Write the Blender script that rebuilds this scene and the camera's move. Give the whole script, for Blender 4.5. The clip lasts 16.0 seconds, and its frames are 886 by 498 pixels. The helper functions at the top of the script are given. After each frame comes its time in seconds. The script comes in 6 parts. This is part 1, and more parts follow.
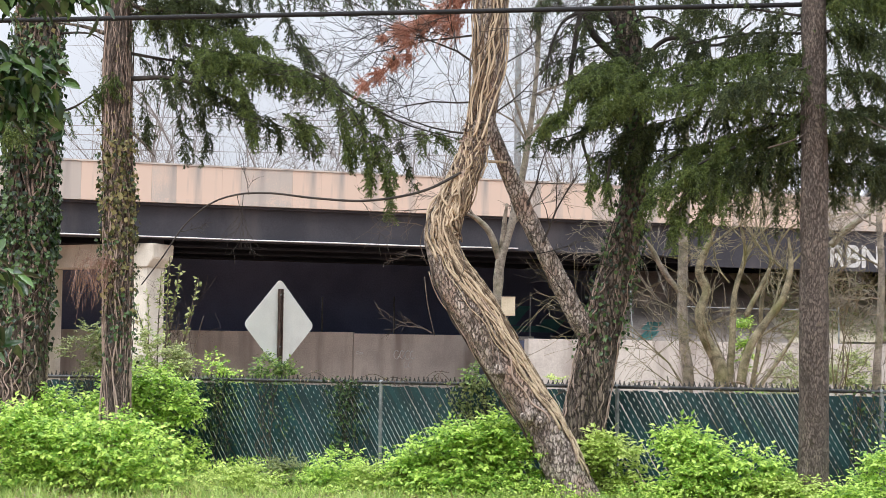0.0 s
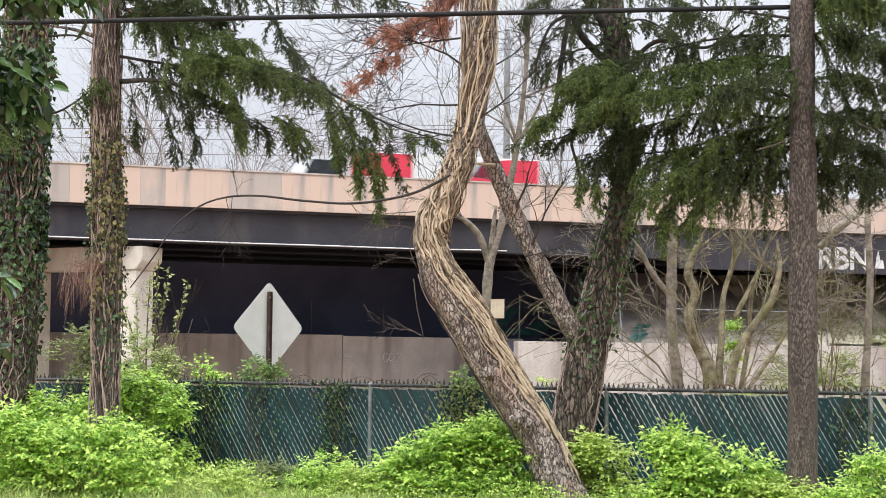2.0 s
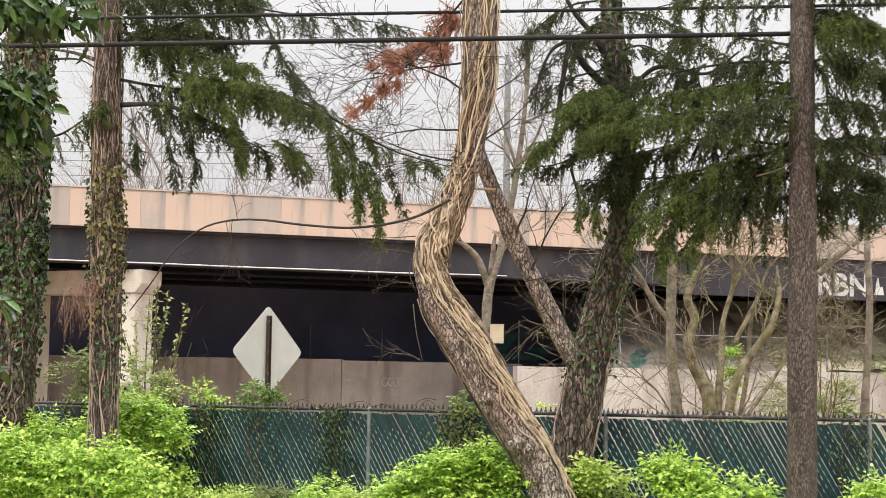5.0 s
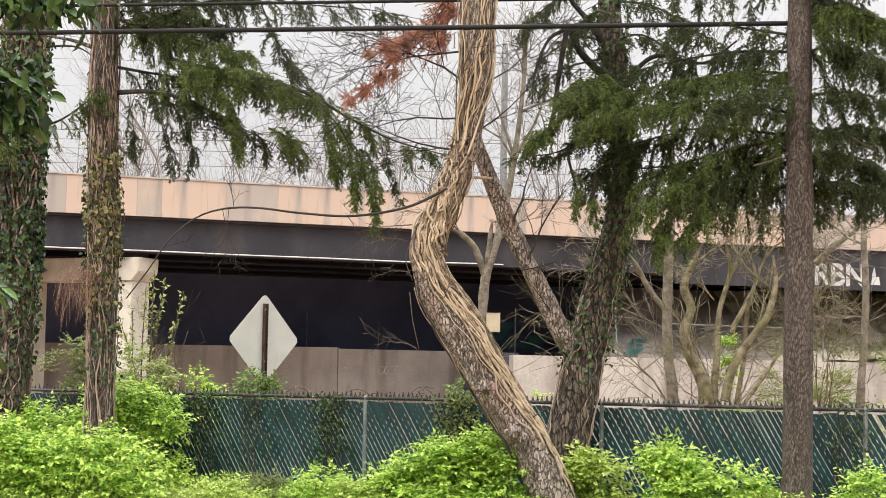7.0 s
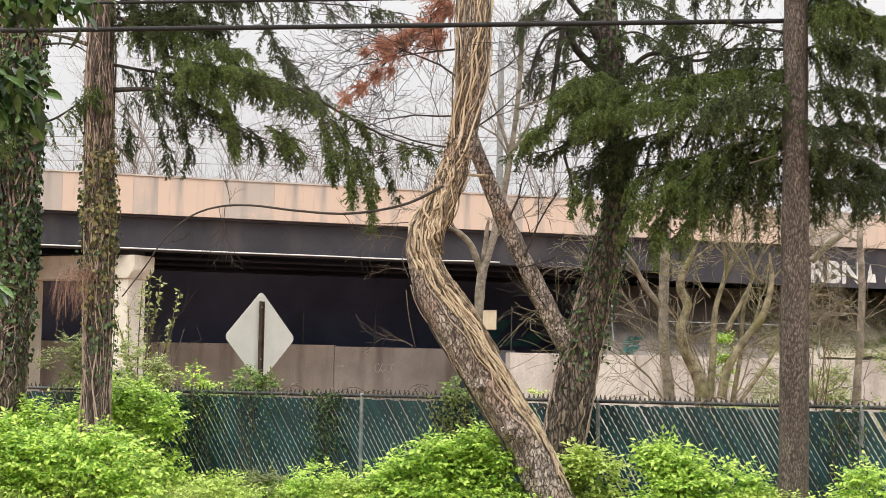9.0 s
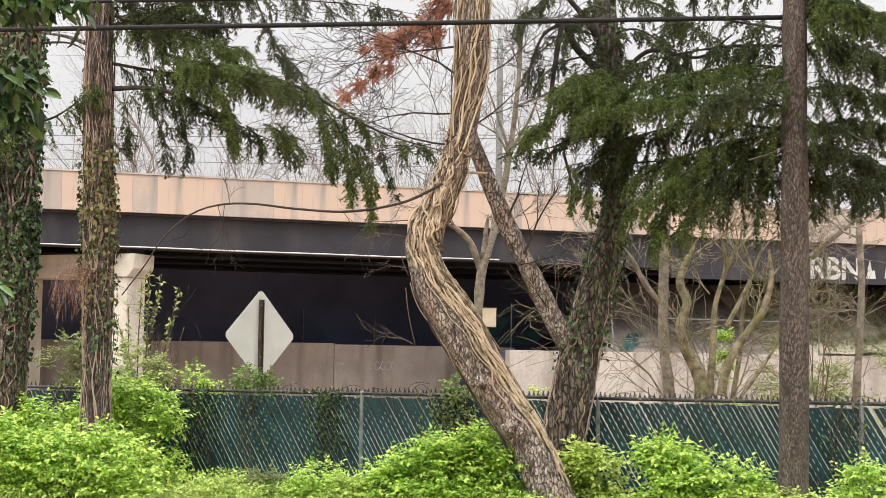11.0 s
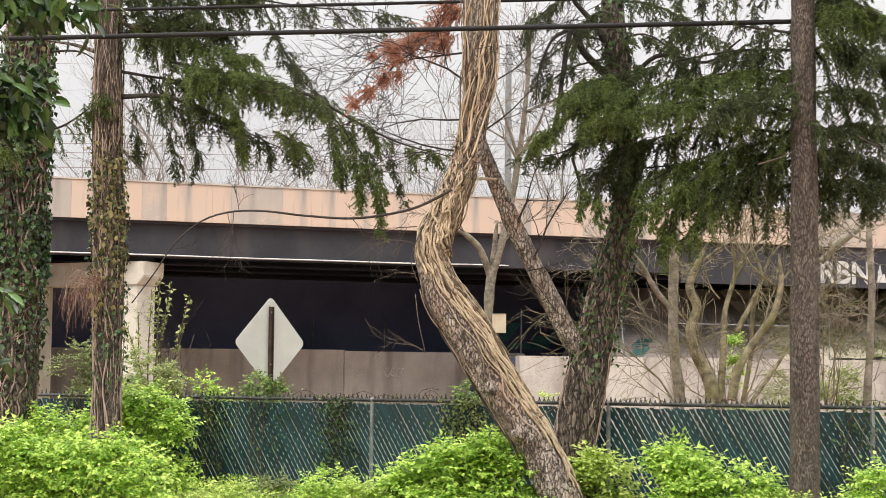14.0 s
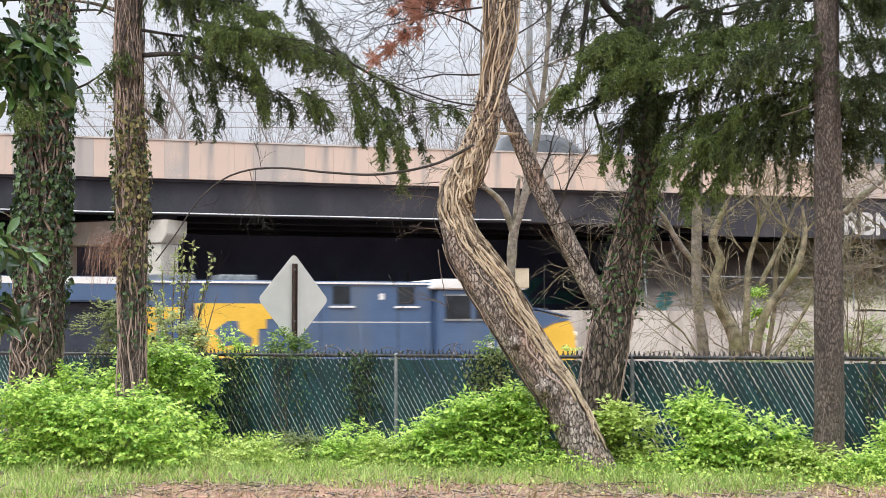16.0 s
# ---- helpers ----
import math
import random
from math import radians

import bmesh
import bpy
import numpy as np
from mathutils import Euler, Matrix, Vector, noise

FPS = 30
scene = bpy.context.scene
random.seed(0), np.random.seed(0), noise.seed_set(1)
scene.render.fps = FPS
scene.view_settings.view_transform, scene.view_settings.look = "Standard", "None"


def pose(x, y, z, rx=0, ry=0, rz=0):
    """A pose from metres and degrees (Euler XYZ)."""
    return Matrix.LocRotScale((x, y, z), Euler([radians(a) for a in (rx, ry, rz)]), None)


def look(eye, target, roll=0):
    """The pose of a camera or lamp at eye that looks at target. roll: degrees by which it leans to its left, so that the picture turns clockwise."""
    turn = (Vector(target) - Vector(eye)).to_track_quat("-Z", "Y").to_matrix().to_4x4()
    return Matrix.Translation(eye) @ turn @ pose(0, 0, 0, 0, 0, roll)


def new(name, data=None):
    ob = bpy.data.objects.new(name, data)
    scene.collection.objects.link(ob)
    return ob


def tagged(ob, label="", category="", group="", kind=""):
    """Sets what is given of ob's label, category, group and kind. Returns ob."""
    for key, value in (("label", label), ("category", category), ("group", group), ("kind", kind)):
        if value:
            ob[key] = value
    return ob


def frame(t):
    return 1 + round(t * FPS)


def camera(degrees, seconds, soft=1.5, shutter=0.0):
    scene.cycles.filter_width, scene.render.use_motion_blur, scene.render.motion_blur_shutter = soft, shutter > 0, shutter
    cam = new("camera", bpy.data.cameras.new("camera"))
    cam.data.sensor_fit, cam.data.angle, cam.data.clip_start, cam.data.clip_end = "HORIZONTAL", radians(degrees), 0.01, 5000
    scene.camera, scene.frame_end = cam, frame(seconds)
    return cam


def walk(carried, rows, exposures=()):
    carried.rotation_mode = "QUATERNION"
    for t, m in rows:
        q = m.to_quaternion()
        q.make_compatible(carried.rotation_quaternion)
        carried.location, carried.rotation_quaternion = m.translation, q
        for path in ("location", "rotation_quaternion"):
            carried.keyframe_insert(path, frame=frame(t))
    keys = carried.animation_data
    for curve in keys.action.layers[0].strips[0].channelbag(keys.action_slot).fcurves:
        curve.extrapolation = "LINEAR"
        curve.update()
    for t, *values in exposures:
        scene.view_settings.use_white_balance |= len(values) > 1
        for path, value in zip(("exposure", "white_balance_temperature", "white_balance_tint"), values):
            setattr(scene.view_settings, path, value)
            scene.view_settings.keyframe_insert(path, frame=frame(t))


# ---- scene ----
cam = camera(30.0, 16.0, soft=0.7, shutter=0.5)
# seconds, heading, climb and lean in degrees; the eye stays where the person stands
VIEW = [(0, 0.0, 3.696, 0.716), (0.5, -0.07, 3.572, 0.661), (1, -0.181, 3.495, 0.656), (1.5, -0.291, 3.582, 0.648), (2, -0.376, 3.787, 0.627), (2.5, -0.401, 4.046, 0.662), (3, -0.4, 4.3, 0.768), (3.5, -0.384, 4.566, 0.826), (4, -0.354, 4.742, 0.849), (6.5, -0.482, 4.317, 0.982), (7, -0.499, 4.25, 1.044), (7.5, -0.513, 4.262, 1.055), (8, -0.545, 4.289, 1.01), (8.5, -0.563, 4.239, 0.996), (9, -0.628, 4.17, 1.011), (11.5, -0.628, 4.087, 0.777), (12, -0.619, 4.124, 0.748), (12.5, -0.648, 4.188, 0.741), (13, -0.639, 4.258, 0.806), (13.5, -0.552, 4.348, 0.72), (14, -0.317, 4.297, 0.546), (14.5, -0.095, 4.061, 0.375), (15, 0.566, 3.452, 0.215), (15.5, 0.584, 3.035, 0.103), (16, 0.459, 2.749, 0.022)]
EYE = (0, 0, 1.6)
walk(cam, [(t, pose(*EYE) @ pose(0, 0, 0, 0, 0, yaw) @ pose(0, 0, 0, 90 + up) @ pose(0, 0, 0, 0, 0, lean)) for t, yaw, up, lean in VIEW],
     # the clip's white balance warms a little in its middle
     [(0, 0, 6120, 10), (2, 0, 6180, 10), (3.5, 0, 6600, 10), (6.5, 0, 6750, 10), (9, 0, 6750, 10), (12.5, 0, 6750, 10), (14.5, 0, 6800, 10), (15.2, 0, 6450, 10), (16, 0, 6120, 10)])

# ---- light: a bright overcast sky, paler at the horizon than overhead ----
SUN_EL, SUN_AZ = 52, 205
world = bpy.data.worlds.new("overcast")
scene.world = world
world.use_nodes = True
wn, wl = world.node_tree.nodes, world.node_tree.links
bg = wn["Background"]
sky = wn.new("ShaderNodeTexSky")
sky.sky_type, sky.sun_disc = "NISHITA", False
sky.sun_elevation, sky.sun_rotation = radians(SUN_EL), radians(SUN_AZ)
sky.air_density, sky.dust_density = 1.0, 4.0
dim = wn.new("ShaderNodeVectorMath"); dim.operation = "SCALE"; dim.inputs[3].default_value = 0.08
wl.new(sky.outputs[0], dim.inputs[0])
coord, sep = wn.new("ShaderNodeTexCoord"), wn.new("ShaderNodeSeparateXYZ")
wl.new(coord.outputs["Generated"], sep.inputs[0])
ramp = wn.new("ShaderNodeValToRGB")
ramp.color_ramp.elements[0].position, ramp.color_ramp.elements[0].color = 0.0, (0.66, 0.66, 0.69, 1)
ramp.color_ramp.elements[1].position, ramp.color_ramp.elements[1].color = 0.8, (3.2, 3.22, 3.28, 1)
mid = ramp.color_ramp.elements.new(0.34)
mid.color = (1.16, 1.17, 1.21, 1)
cloud = wn.new("ShaderNodeTexNoise"); cloud.inputs["Scale"].default_value = 2.5; cloud.inputs["Detail"].default_value = 5
wl.new(coord.outputs["Generated"], cloud.inputs["Vector"])
cr = wn.new("ShaderNodeMapRange"); cr.inputs[3].default_value, cr.inputs[4].default_value = 0.86, 1.14
wl.new(cloud.outputs[0], cr.inputs[0])
soften = wn.new("ShaderNodeVectorMath"); soften.operation = "SCALE"
wl.new(sep.outputs[2], ramp.inputs[0]); wl.new(ramp.outputs[0], soften.inputs[0]); wl.new(cr.outputs[0], soften.inputs[3])
blend = wn.new("ShaderNodeMix"); blend.data_type = "RGBA"; blend.inputs[0].default_value = 0.9
wl.new(dim.outputs[0], blend.inputs[6]); wl.new(soften.outputs[0], blend.inputs[7])
wl.new(blend.outputs[2], bg.inputs[0])
bg.inputs[1].default_value = 1.0
sun = new("sun", bpy.data.lights.new("sun", "SUN"))
sun.data.energy, sun.data.angle, sun.data.color = 1.5, radians(25), (1.0, 0.96, 0.9)
az, el = radians(SUN_AZ), radians(SUN_EL)
sun.matrix_world = look((0, 0, 30), (-math.sin(az) * math.cos(el), -math.cos(az) * math.cos(el), 30 - math.sin(el)))
scene.view_settings.exposure = 0.0


# ---- materials ----
def surf(name, c1, c2, rough=0.8, scale=3.0, fine=40.0, bump=0.3, metal=0.0, island=0.0, per_object=0.0,
         stretch=(1, 1, 1), translucent=0.0, stain=None, cracks=None, contrast=(0.39, 0.61), dist=0.01):
    """Two-scale procedural surface: c1 to c2 by coarse and fine noise, with bump, optional streaky stain."""
    m = bpy.data.materials.new(name)
    m.use_nodes = True
    n, l = m.node_tree.nodes, m.node_tree.links
    p, out = n["Principled BSDF"], n["Material Output"]
    tc, mp = n.new("ShaderNodeTexCoord"), n.new("ShaderNodeMapping")
    mp.inputs["Scale"].default_value = stretch
    l.new(tc.outputs["Object"], mp.inputs[0])
    a, b = n.new("ShaderNodeTexNoise"), n.new("ShaderNodeTexNoise")
    a.inputs["Scale"].default_value, b.inputs["Scale"].default_value = scale, fine
    a.inputs["Detail"].default_value, b.inputs["Detail"].default_value = 5, 4
    l.new(mp.outputs[0], a.inputs["Vector"]); l.new(mp.outputs[0], b.inputs["Vector"])
    s = n.new("ShaderNodeMath"); s.operation = "MULTIPLY_ADD"; s.inputs[1].default_value = 0.6
    half = n.new("ShaderNodeMath"); half.operation = "MULTIPLY"; half.inputs[1].default_value = 0.4
    l.new(b.outputs[0], half.inputs[0]); l.new(a.outputs[0], s.inputs[0]); l.new(half.outputs[0], s.inputs[2])
    last = s.outputs[0]
    for amount, node, sock in ((island, "ShaderNodeNewGeometry", "Random Per Island"), (per_object, "ShaderNodeObjectInfo", "Random")):
        if amount:
            g, ma, ad = n.new(node), n.new("ShaderNodeMath"), n.new("ShaderNodeMath")
            ma.operation, ma.inputs[1].default_value, ma.inputs[2].default_value = "MULTIPLY_ADD", amount, -amount / 2
            ad.operation = "ADD"
            l.new(g.outputs[sock], ma.inputs[0]); l.new(ma.outputs[0], ad.inputs[0]); l.new(last, ad.inputs[1])
            last = ad.outputs[0]
    r = n.new("ShaderNodeValToRGB")
    r.color_ramp.elements[0].position, r.color_ramp.elements[1].position = contrast
    r.color_ramp.elements[0].color, r.color_ramp.elements[1].color = (*c1, 1), (*c2, 1)
    l.new(last, r.inputs[0])
    colour = r.outputs[0]
    if stain:
        sc, st_scale, st_stretch, lo, hi = stain
        m2, t2, r2, mx = n.new("ShaderNodeMapping"), n.new("ShaderNodeTexNoise"), n.new("ShaderNodeMapRange"), n.new("ShaderNodeMix")
        m2.inputs["Scale"].default_value = st_stretch
        t2.inputs["Scale"].default_value, t2.inputs["Detail"].default_value = st_scale, 6
        r2.inputs[1].default_value, r2.inputs[2].default_value = lo, hi
        mx.data_type = "RGBA"; mx.inputs[7].default_value = (*sc, 1)
        l.new(tc.outputs["Object"], m2.inputs[0]); l.new(m2.outputs[0], t2.inputs["Vector"])
        l.new(t2.outputs[0], r2.inputs[0]); l.new(r2.outputs[0], mx.inputs[0]); l.new(colour, mx.inputs[6])
        colour = mx.outputs[2]
    height = s.outputs[0]
    if cracks:
        m3, vo, r3, mk, hs = n.new("ShaderNodeMapping"), n.new("ShaderNodeTexVoronoi"), n.new("ShaderNodeMapRange"), n.new("ShaderNodeMix"), n.new("ShaderNodeMath")
        m3.inputs["Scale"].default_value = cracks[1]
        vo.feature, vo.inputs["Scale"].default_value = "DISTANCE_TO_EDGE", cracks[0]
        warp = n.new("ShaderNodeVectorMath"); warp.operation = "MULTIPLY_ADD"; warp.inputs[1].default_value = (0.05, 0.05, 0.05)
        l.new(b.outputs[1], warp.inputs[0]); l.new(tc.outputs["Object"], warp.inputs[2])
        l.new(warp.outputs[0], m3.inputs[0]); l.new(m3.outputs[0], vo.inputs["Vector"])
        r3.inputs[1].default_value, r3.inputs[2].default_value = 0.0, cracks[3]
        r3.inputs[3].default_value = 0.11
        l.new(vo.outputs["Distance"], r3.inputs[0])
        mk.data_type = "RGBA"; mk.inputs[6].default_value = (*cracks[2], 1)
        l.new(r3.outputs[0], mk.inputs[0]); l.new(colour, mk.inputs[7])
        colour = mk.outputs[2]
        hs.operation = "MULTIPLY_ADD"; hs.inputs[1].default_value = 0.8
        l.new(r3.outputs[0], hs.inputs[0]); l.new(s.outputs[0], hs.inputs[2])
        height = hs.outputs[0]
    l.new(colour, p.inputs["Base Color"])
    p.inputs["Roughness"].default_value, p.inputs["Metallic"].default_value = rough, metal
    if bump:
        bp = n.new("ShaderNodeBump"); bp.inputs["Strength"].default_value, bp.inputs["Distance"].default_value = bump, dist
        l.new(height, bp.inputs["Height"]); l.new(bp.outputs[0], p.inputs["Normal"])
    if translucent:
        t, mix = n.new("ShaderNodeBsdfTranslucent"), n.new("ShaderNodeMixShader")
        mix.inputs[0].default_value = translucent
        l.new(colour, t.inputs[0]); l.new(p.outputs[0], mix.inputs[1]); l.new(t.outputs[0], mix.inputs[2])
        l.new(mix.outputs[0], out.inputs[0])
    return m


M = {}
M["ground"] = surf("bare_soil", (0.2, 0.105, 0.065), (0.5, 0.3, 0.21), 0.95, 3.5, 45, 1.0, dist=0.05, stain=((0.1, 0.13, 0.04), 0.7, (1, 1, 1), 0.52, 0.64))
M["ballast"] = surf("ballast", (0.22, 0.2, 0.18), (0.5, 0.47, 0.43), 0.95, 6, 40, 1.0, dist=0.05)
M["steel"] = surf("rail_steel", (0.12, 0.08, 0.06), (0.25, 0.17, 0.12), 0.5, 5, 60, 0.2, metal=0.6)
M["parapet"] = surf("tan_concrete", (0.44, 0.39, 0.35), (0.6, 0.465, 0.38), 0.9, 0.9, 30, 0.2, per_object=0.6, contrast=(0.3, 0.42),
                    stain=((0.34, 0.305, 0.28), 2.6, (1, 1, 0.1), 0.52, 0.74))
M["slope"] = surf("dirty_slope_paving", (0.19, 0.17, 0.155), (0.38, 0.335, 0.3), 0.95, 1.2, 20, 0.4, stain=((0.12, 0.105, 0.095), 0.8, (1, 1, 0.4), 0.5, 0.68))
M["earth"] = surf("pale_dry_earth", (0.42, 0.37, 0.27), (0.68, 0.62, 0.49), 0.95, 1.6, 25, 0.6, dist=0.05, stain=((0.15, 0.16, 0.06), 1.4, (1, 1, 1), 0.5, 0.66))
M["girder"] = surf("dark_girder_paint", (0.026, 0.026, 0.034), (0.046, 0.044, 0.054), 0.75, 0.8, 25, 0.15, stain=((0.085, 0.075, 0.075), 1.3, (1, 1, 0.2), 0.55, 0.85))
# near-black copy of the girder paint, with the deck's shade in the colour
M["deck_shade"] = surf("shade_dark_steel", (0.011, 0.0125, 0.02), (0.02, 0.022, 0.033), 0.9, 0.8, 25, 0.15)
# concrete darkened and tinted blue to hold the shade under the deck
M["under"] = surf("under_deck_shade_concrete", (0.075, 0.088, 0.15), (0.12, 0.136, 0.22), 0.9, 0.7, 20, 0.2)
M["pier"] = surf("pale_concrete", (0.58, 0.54, 0.46), (0.82, 0.77, 0.67), 0.9, 1.2, 30, 0.25, stain=((0.46, 0.41, 0.31), 1.6, (1, 1, 0.2), 0.52, 0.75))
M["wall"] = surf("wall_concrete", (0.4, 0.355, 0.32), (0.58, 0.53, 0.475), 0.9, 1.0, 25, 0.25, per_object=0.1, stain=((0.3, 0.255, 0.225), 1.8, (1, 1, 0.15), 0.5, 0.7))
M["galv"] = surf("galvanised_steel", (0.17, 0.185, 0.19), (0.36, 0.38, 0.38), 0.5, 8, 80, 0.1, metal=0.4)
M["slat"] = surf("teal_slat_plastic", (0.005, 0.029, 0.033), (0.01, 0.058, 0.062), 0.5, 4, 50, 0.1, per_object=0.3)
M["wire"] = surf("galvanised_wire", (0.36, 0.42, 0.42), (0.7, 0.74, 0.72), 0.45, 8, 60, 0.0, metal=0.2)
M["tips"] = surf("dark_wire_tips", (0.015, 0.02, 0.02), (0.05, 0.055, 0.05), 0.6, 8, 60, 0.0)
M["rail"] = surf("dark_top_rail", (0.018, 0.02, 0.021), (0.085, 0.085, 0.085), 0.5, 6, 70, 0.15, metal=0.3)
M["signback"] = surf("sign_aluminium", (0.62, 0.64, 0.6), (0.72, 0.74, 0.7), 0.45, 3, 60, 0.05, stain=((0.5, 0.5, 0.46), 3.0, (1, 1, 0.5), 0.58, 0.85))
M["rust"] = surf("brown_steel_post", (0.06, 0.04, 0.035), (0.15, 0.1, 0.08), 0.7, 9, 60, 0.2, metal=0.3)
M["cable"] = surf("black_cable", (0.003, 0.003, 0.004), (0.007, 0.007, 0.008), 0.75, 20, 90, 0.1)
M["bark_grey"] = surf("grey_furrowed_bark", (0.24, 0.19, 0.16), (0.64, 0.55, 0.48), 0.95, 14, 60, 1.0, stretch=(1, 1, 0.35), dist=0.07, stain=((0.5, 0.34, 0.26), 3.0, (1, 1, 0.6), 0.52, 0.74), cracks=(27, (1, 1, 0.42), (0.1, 0.075, 0.062), 0.12))
M["bark_brown"] = surf("brown_scaly_bark", (0.1, 0.08, 0.067), (0.26, 0.21, 0.175), 0.95, 12, 70, 1.0, stretch=(1, 1, 0.3), dist=0.05, contrast=(0.3, 0.7), cracks=(52, (1, 1, 0.25), (0.07, 0.054, 0.045), 0.13))
M["bark_dark"] = surf("dark_ridged_bark", (0.08, 0.064, 0.05), (0.27, 0.215, 0.165), 0.95, 14, 65, 1.0, stretch=(1, 1, 0.25), dist=0.07, cracks=(22, (1, 1, 0.25), (0.03, 0.023, 0.018), 0.14))
M["bark_pale"] = surf("pale_grey_bark", (0.11, 0.095, 0.078), (0.33, 0.29, 0.235), 0.95, 9, 50, 0.7, stain=((0.12, 0.12, 0.05), 2.5, (1, 1, 0.7), 0.5, 0.75))
M["bark_moss"] = surf("mossy_bark", (0.085, 0.075, 0.045), (0.32, 0.28, 0.18), 0.95, 9, 50, 0.8, stain=((0.13, 0.13, 0.04), 2.5, (1, 1, 0.7), 0.5, 0.7))
M["twig"] = surf("bare_twig_bark", (0.05, 0.038, 0.03), (0.14, 0.11, 0.085), 0.9, 8, 50, 0.3)
M["twig_dark"] = surf("dark_twig_bark", (0.02, 0.017, 0.015), (0.06, 0.05, 0.042), 0.9, 8, 50, 0.3)
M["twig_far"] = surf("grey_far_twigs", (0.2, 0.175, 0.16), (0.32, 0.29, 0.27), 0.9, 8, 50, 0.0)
M["vine"] = surf("dry_vine_stem", (0.13, 0.092, 0.06), (0.54, 0.43, 0.3), 0.9, 9, 60, 0.5, island=0.5)
M["vine_brown"] = surf("brown_creeper_stem", (0.07, 0.052, 0.042), (0.42, 0.32, 0.26), 0.9, 9, 60, 0.5, island=0.5)
M["ivy"] = surf("ivy_leaf", (0.014, 0.034, 0.01), (0.085, 0.15, 0.045), 0.4, 5, 30, 0.1, island=0.7, translucent=0.15)
M["ivy_dry"] = surf("yellowing_ivy_leaf", (0.07, 0.075, 0.02), (0.3, 0.26, 0.11), 0.6, 5, 30, 0.1, island=0.7, translucent=0.2)
M["bush"] = surf("spring_green_leaf", (0.21, 0.38, 0.05), (0.68, 0.86, 0.2), 0.5, 4, 30, 0.0, island=0.8, translucent=0.4)
M["bush_b"] = surf("yellow_green_leaf", (0.3, 0.42, 0.07), (0.68, 0.8, 0.24), 0.5, 4, 30, 0.0, island=0.8, translucent=0.4)
M["bush_mid"] = surf("mid_green_leaf", (0.09, 0.17, 0.035), (0.34, 0.48, 0.12), 0.5, 4, 30, 0.0, island=0.8, translucent=0.35)
M["bush_pale"] = surf("pale_olive_leaf", (0.2, 0.25, 0.08), (0.5, 0.55, 0.24), 0.6, 3, 30, 0.0, island=0.6, translucent=0.35)
M["bush_dull"] = surf("dull_olive_leaf", (0.12, 0.16, 0.05), (0.3, 0.34, 0.13), 0.6, 2.5, 30, 0.0, island=0.5, translucent=0.35)
M["grass"] = surf("grass_blade", (0.2, 0.33, 0.06), (0.5, 0.64, 0.19), 0.6, 0.8, 10, 0.0, island=0.5, translucent=0.35)
M["straw"] = surf("dry_grass", (0.26, 0.2, 0.1), (0.5, 0.4, 0.24), 0.8, 0.8, 10, 0.0, island=0.5, translucent=0.2)
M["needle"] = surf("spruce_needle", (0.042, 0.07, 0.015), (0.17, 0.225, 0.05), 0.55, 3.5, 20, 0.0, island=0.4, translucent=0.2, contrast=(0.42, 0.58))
# darker copy of spruce_needle; shade among the boughs is in its colour
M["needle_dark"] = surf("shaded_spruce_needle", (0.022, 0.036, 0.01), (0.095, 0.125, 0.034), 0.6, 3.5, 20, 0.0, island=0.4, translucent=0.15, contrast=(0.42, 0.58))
M["needle_dead"] = surf("rust_dead_needle", (0.34, 0.15, 0.09), (0.66, 0.38, 0.28), 0.8, 3, 20, 0.0, island=0.5, translucent=0.3)
M["brush"] = surf("dead_twig_brush", (0.2, 0.115, 0.085), (0.42, 0.27, 0.215), 0.9, 6, 40, 0.0, island=0.4)
M["bigleaf"] = surf("glossy_broad_leaf", (0.02, 0.05, 0.013), (0.1, 0.19, 0.05), 0.28, 5, 30, 0.1, per_object=0.6, translucent=0.15)
M["blue"] = surf("loco_blue_paint", (0.055, 0.1, 0.19), (0.075, 0.13, 0.24), 0.45, 1.0, 20, 0.03, stain=((0.1, 0.13, 0.18), 1.2, (1, 1, 0.2), 0.5, 0.8))
# darker loco blue; the shade below the radiator wing is in the colour
M["blue_dark"] = surf("loco_shaded_blue", (0.02, 0.028, 0.045), (0.04, 0.05, 0.075), 0.7, 3, 30, 0.1)
M["yellow"] = surf("loco_yellow_paint", (0.68, 0.42, 0.04), (0.8, 0.52, 0.07), 0.45, 1.2, 20, 0.03)
M["white"] = surf("white_paint", (0.68, 0.68, 0.66), (0.8, 0.8, 0.78), 0.45, 1.5, 20, 0.03)
M["red"] = surf("red_truck_vinyl", (0.62, 0.03, 0.06), (0.75, 0.05, 0.09), 0.45, 1.0, 15, 0.02)
M["glass"] = surf("dark_glass", (0.01, 0.012, 0.015), (0.025, 0.03, 0.035), 0.08, 2, 20, 0.0)
# paler grey puts the sky's reflection into the car windows' colour
M["carglass"] = surf("sky_pale_car_glass", (0.1, 0.11, 0.12), (0.16, 0.175, 0.19), 0.06, 2, 20, 0.0)
M["carwhite"] = surf("white_car_paint", (0.6, 0.61, 0.62), (0.72, 0.73, 0.74), 0.25, 1, 10, 0.0)
M["cargrey"] = surf("grey_car_paint", (0.16, 0.17, 0.18), (0.24, 0.25, 0.27), 0.25, 1, 10, 0.0)
M["carblue"] = surf("pale_blue_truck_paint", (0.3, 0.38, 0.46), (0.4, 0.47, 0.54), 0.3, 1, 10, 0.0)
M["tyre"] = surf("tyre_rubber", (0.012, 0.012, 0.012), (0.03, 0.03, 0.03), 0.85, 6, 60, 0.2)
M["asphalt"] = surf("asphalt", (0.04, 0.04, 0.042), (0.075, 0.074, 0.072), 0.9, 2, 60, 0.4)
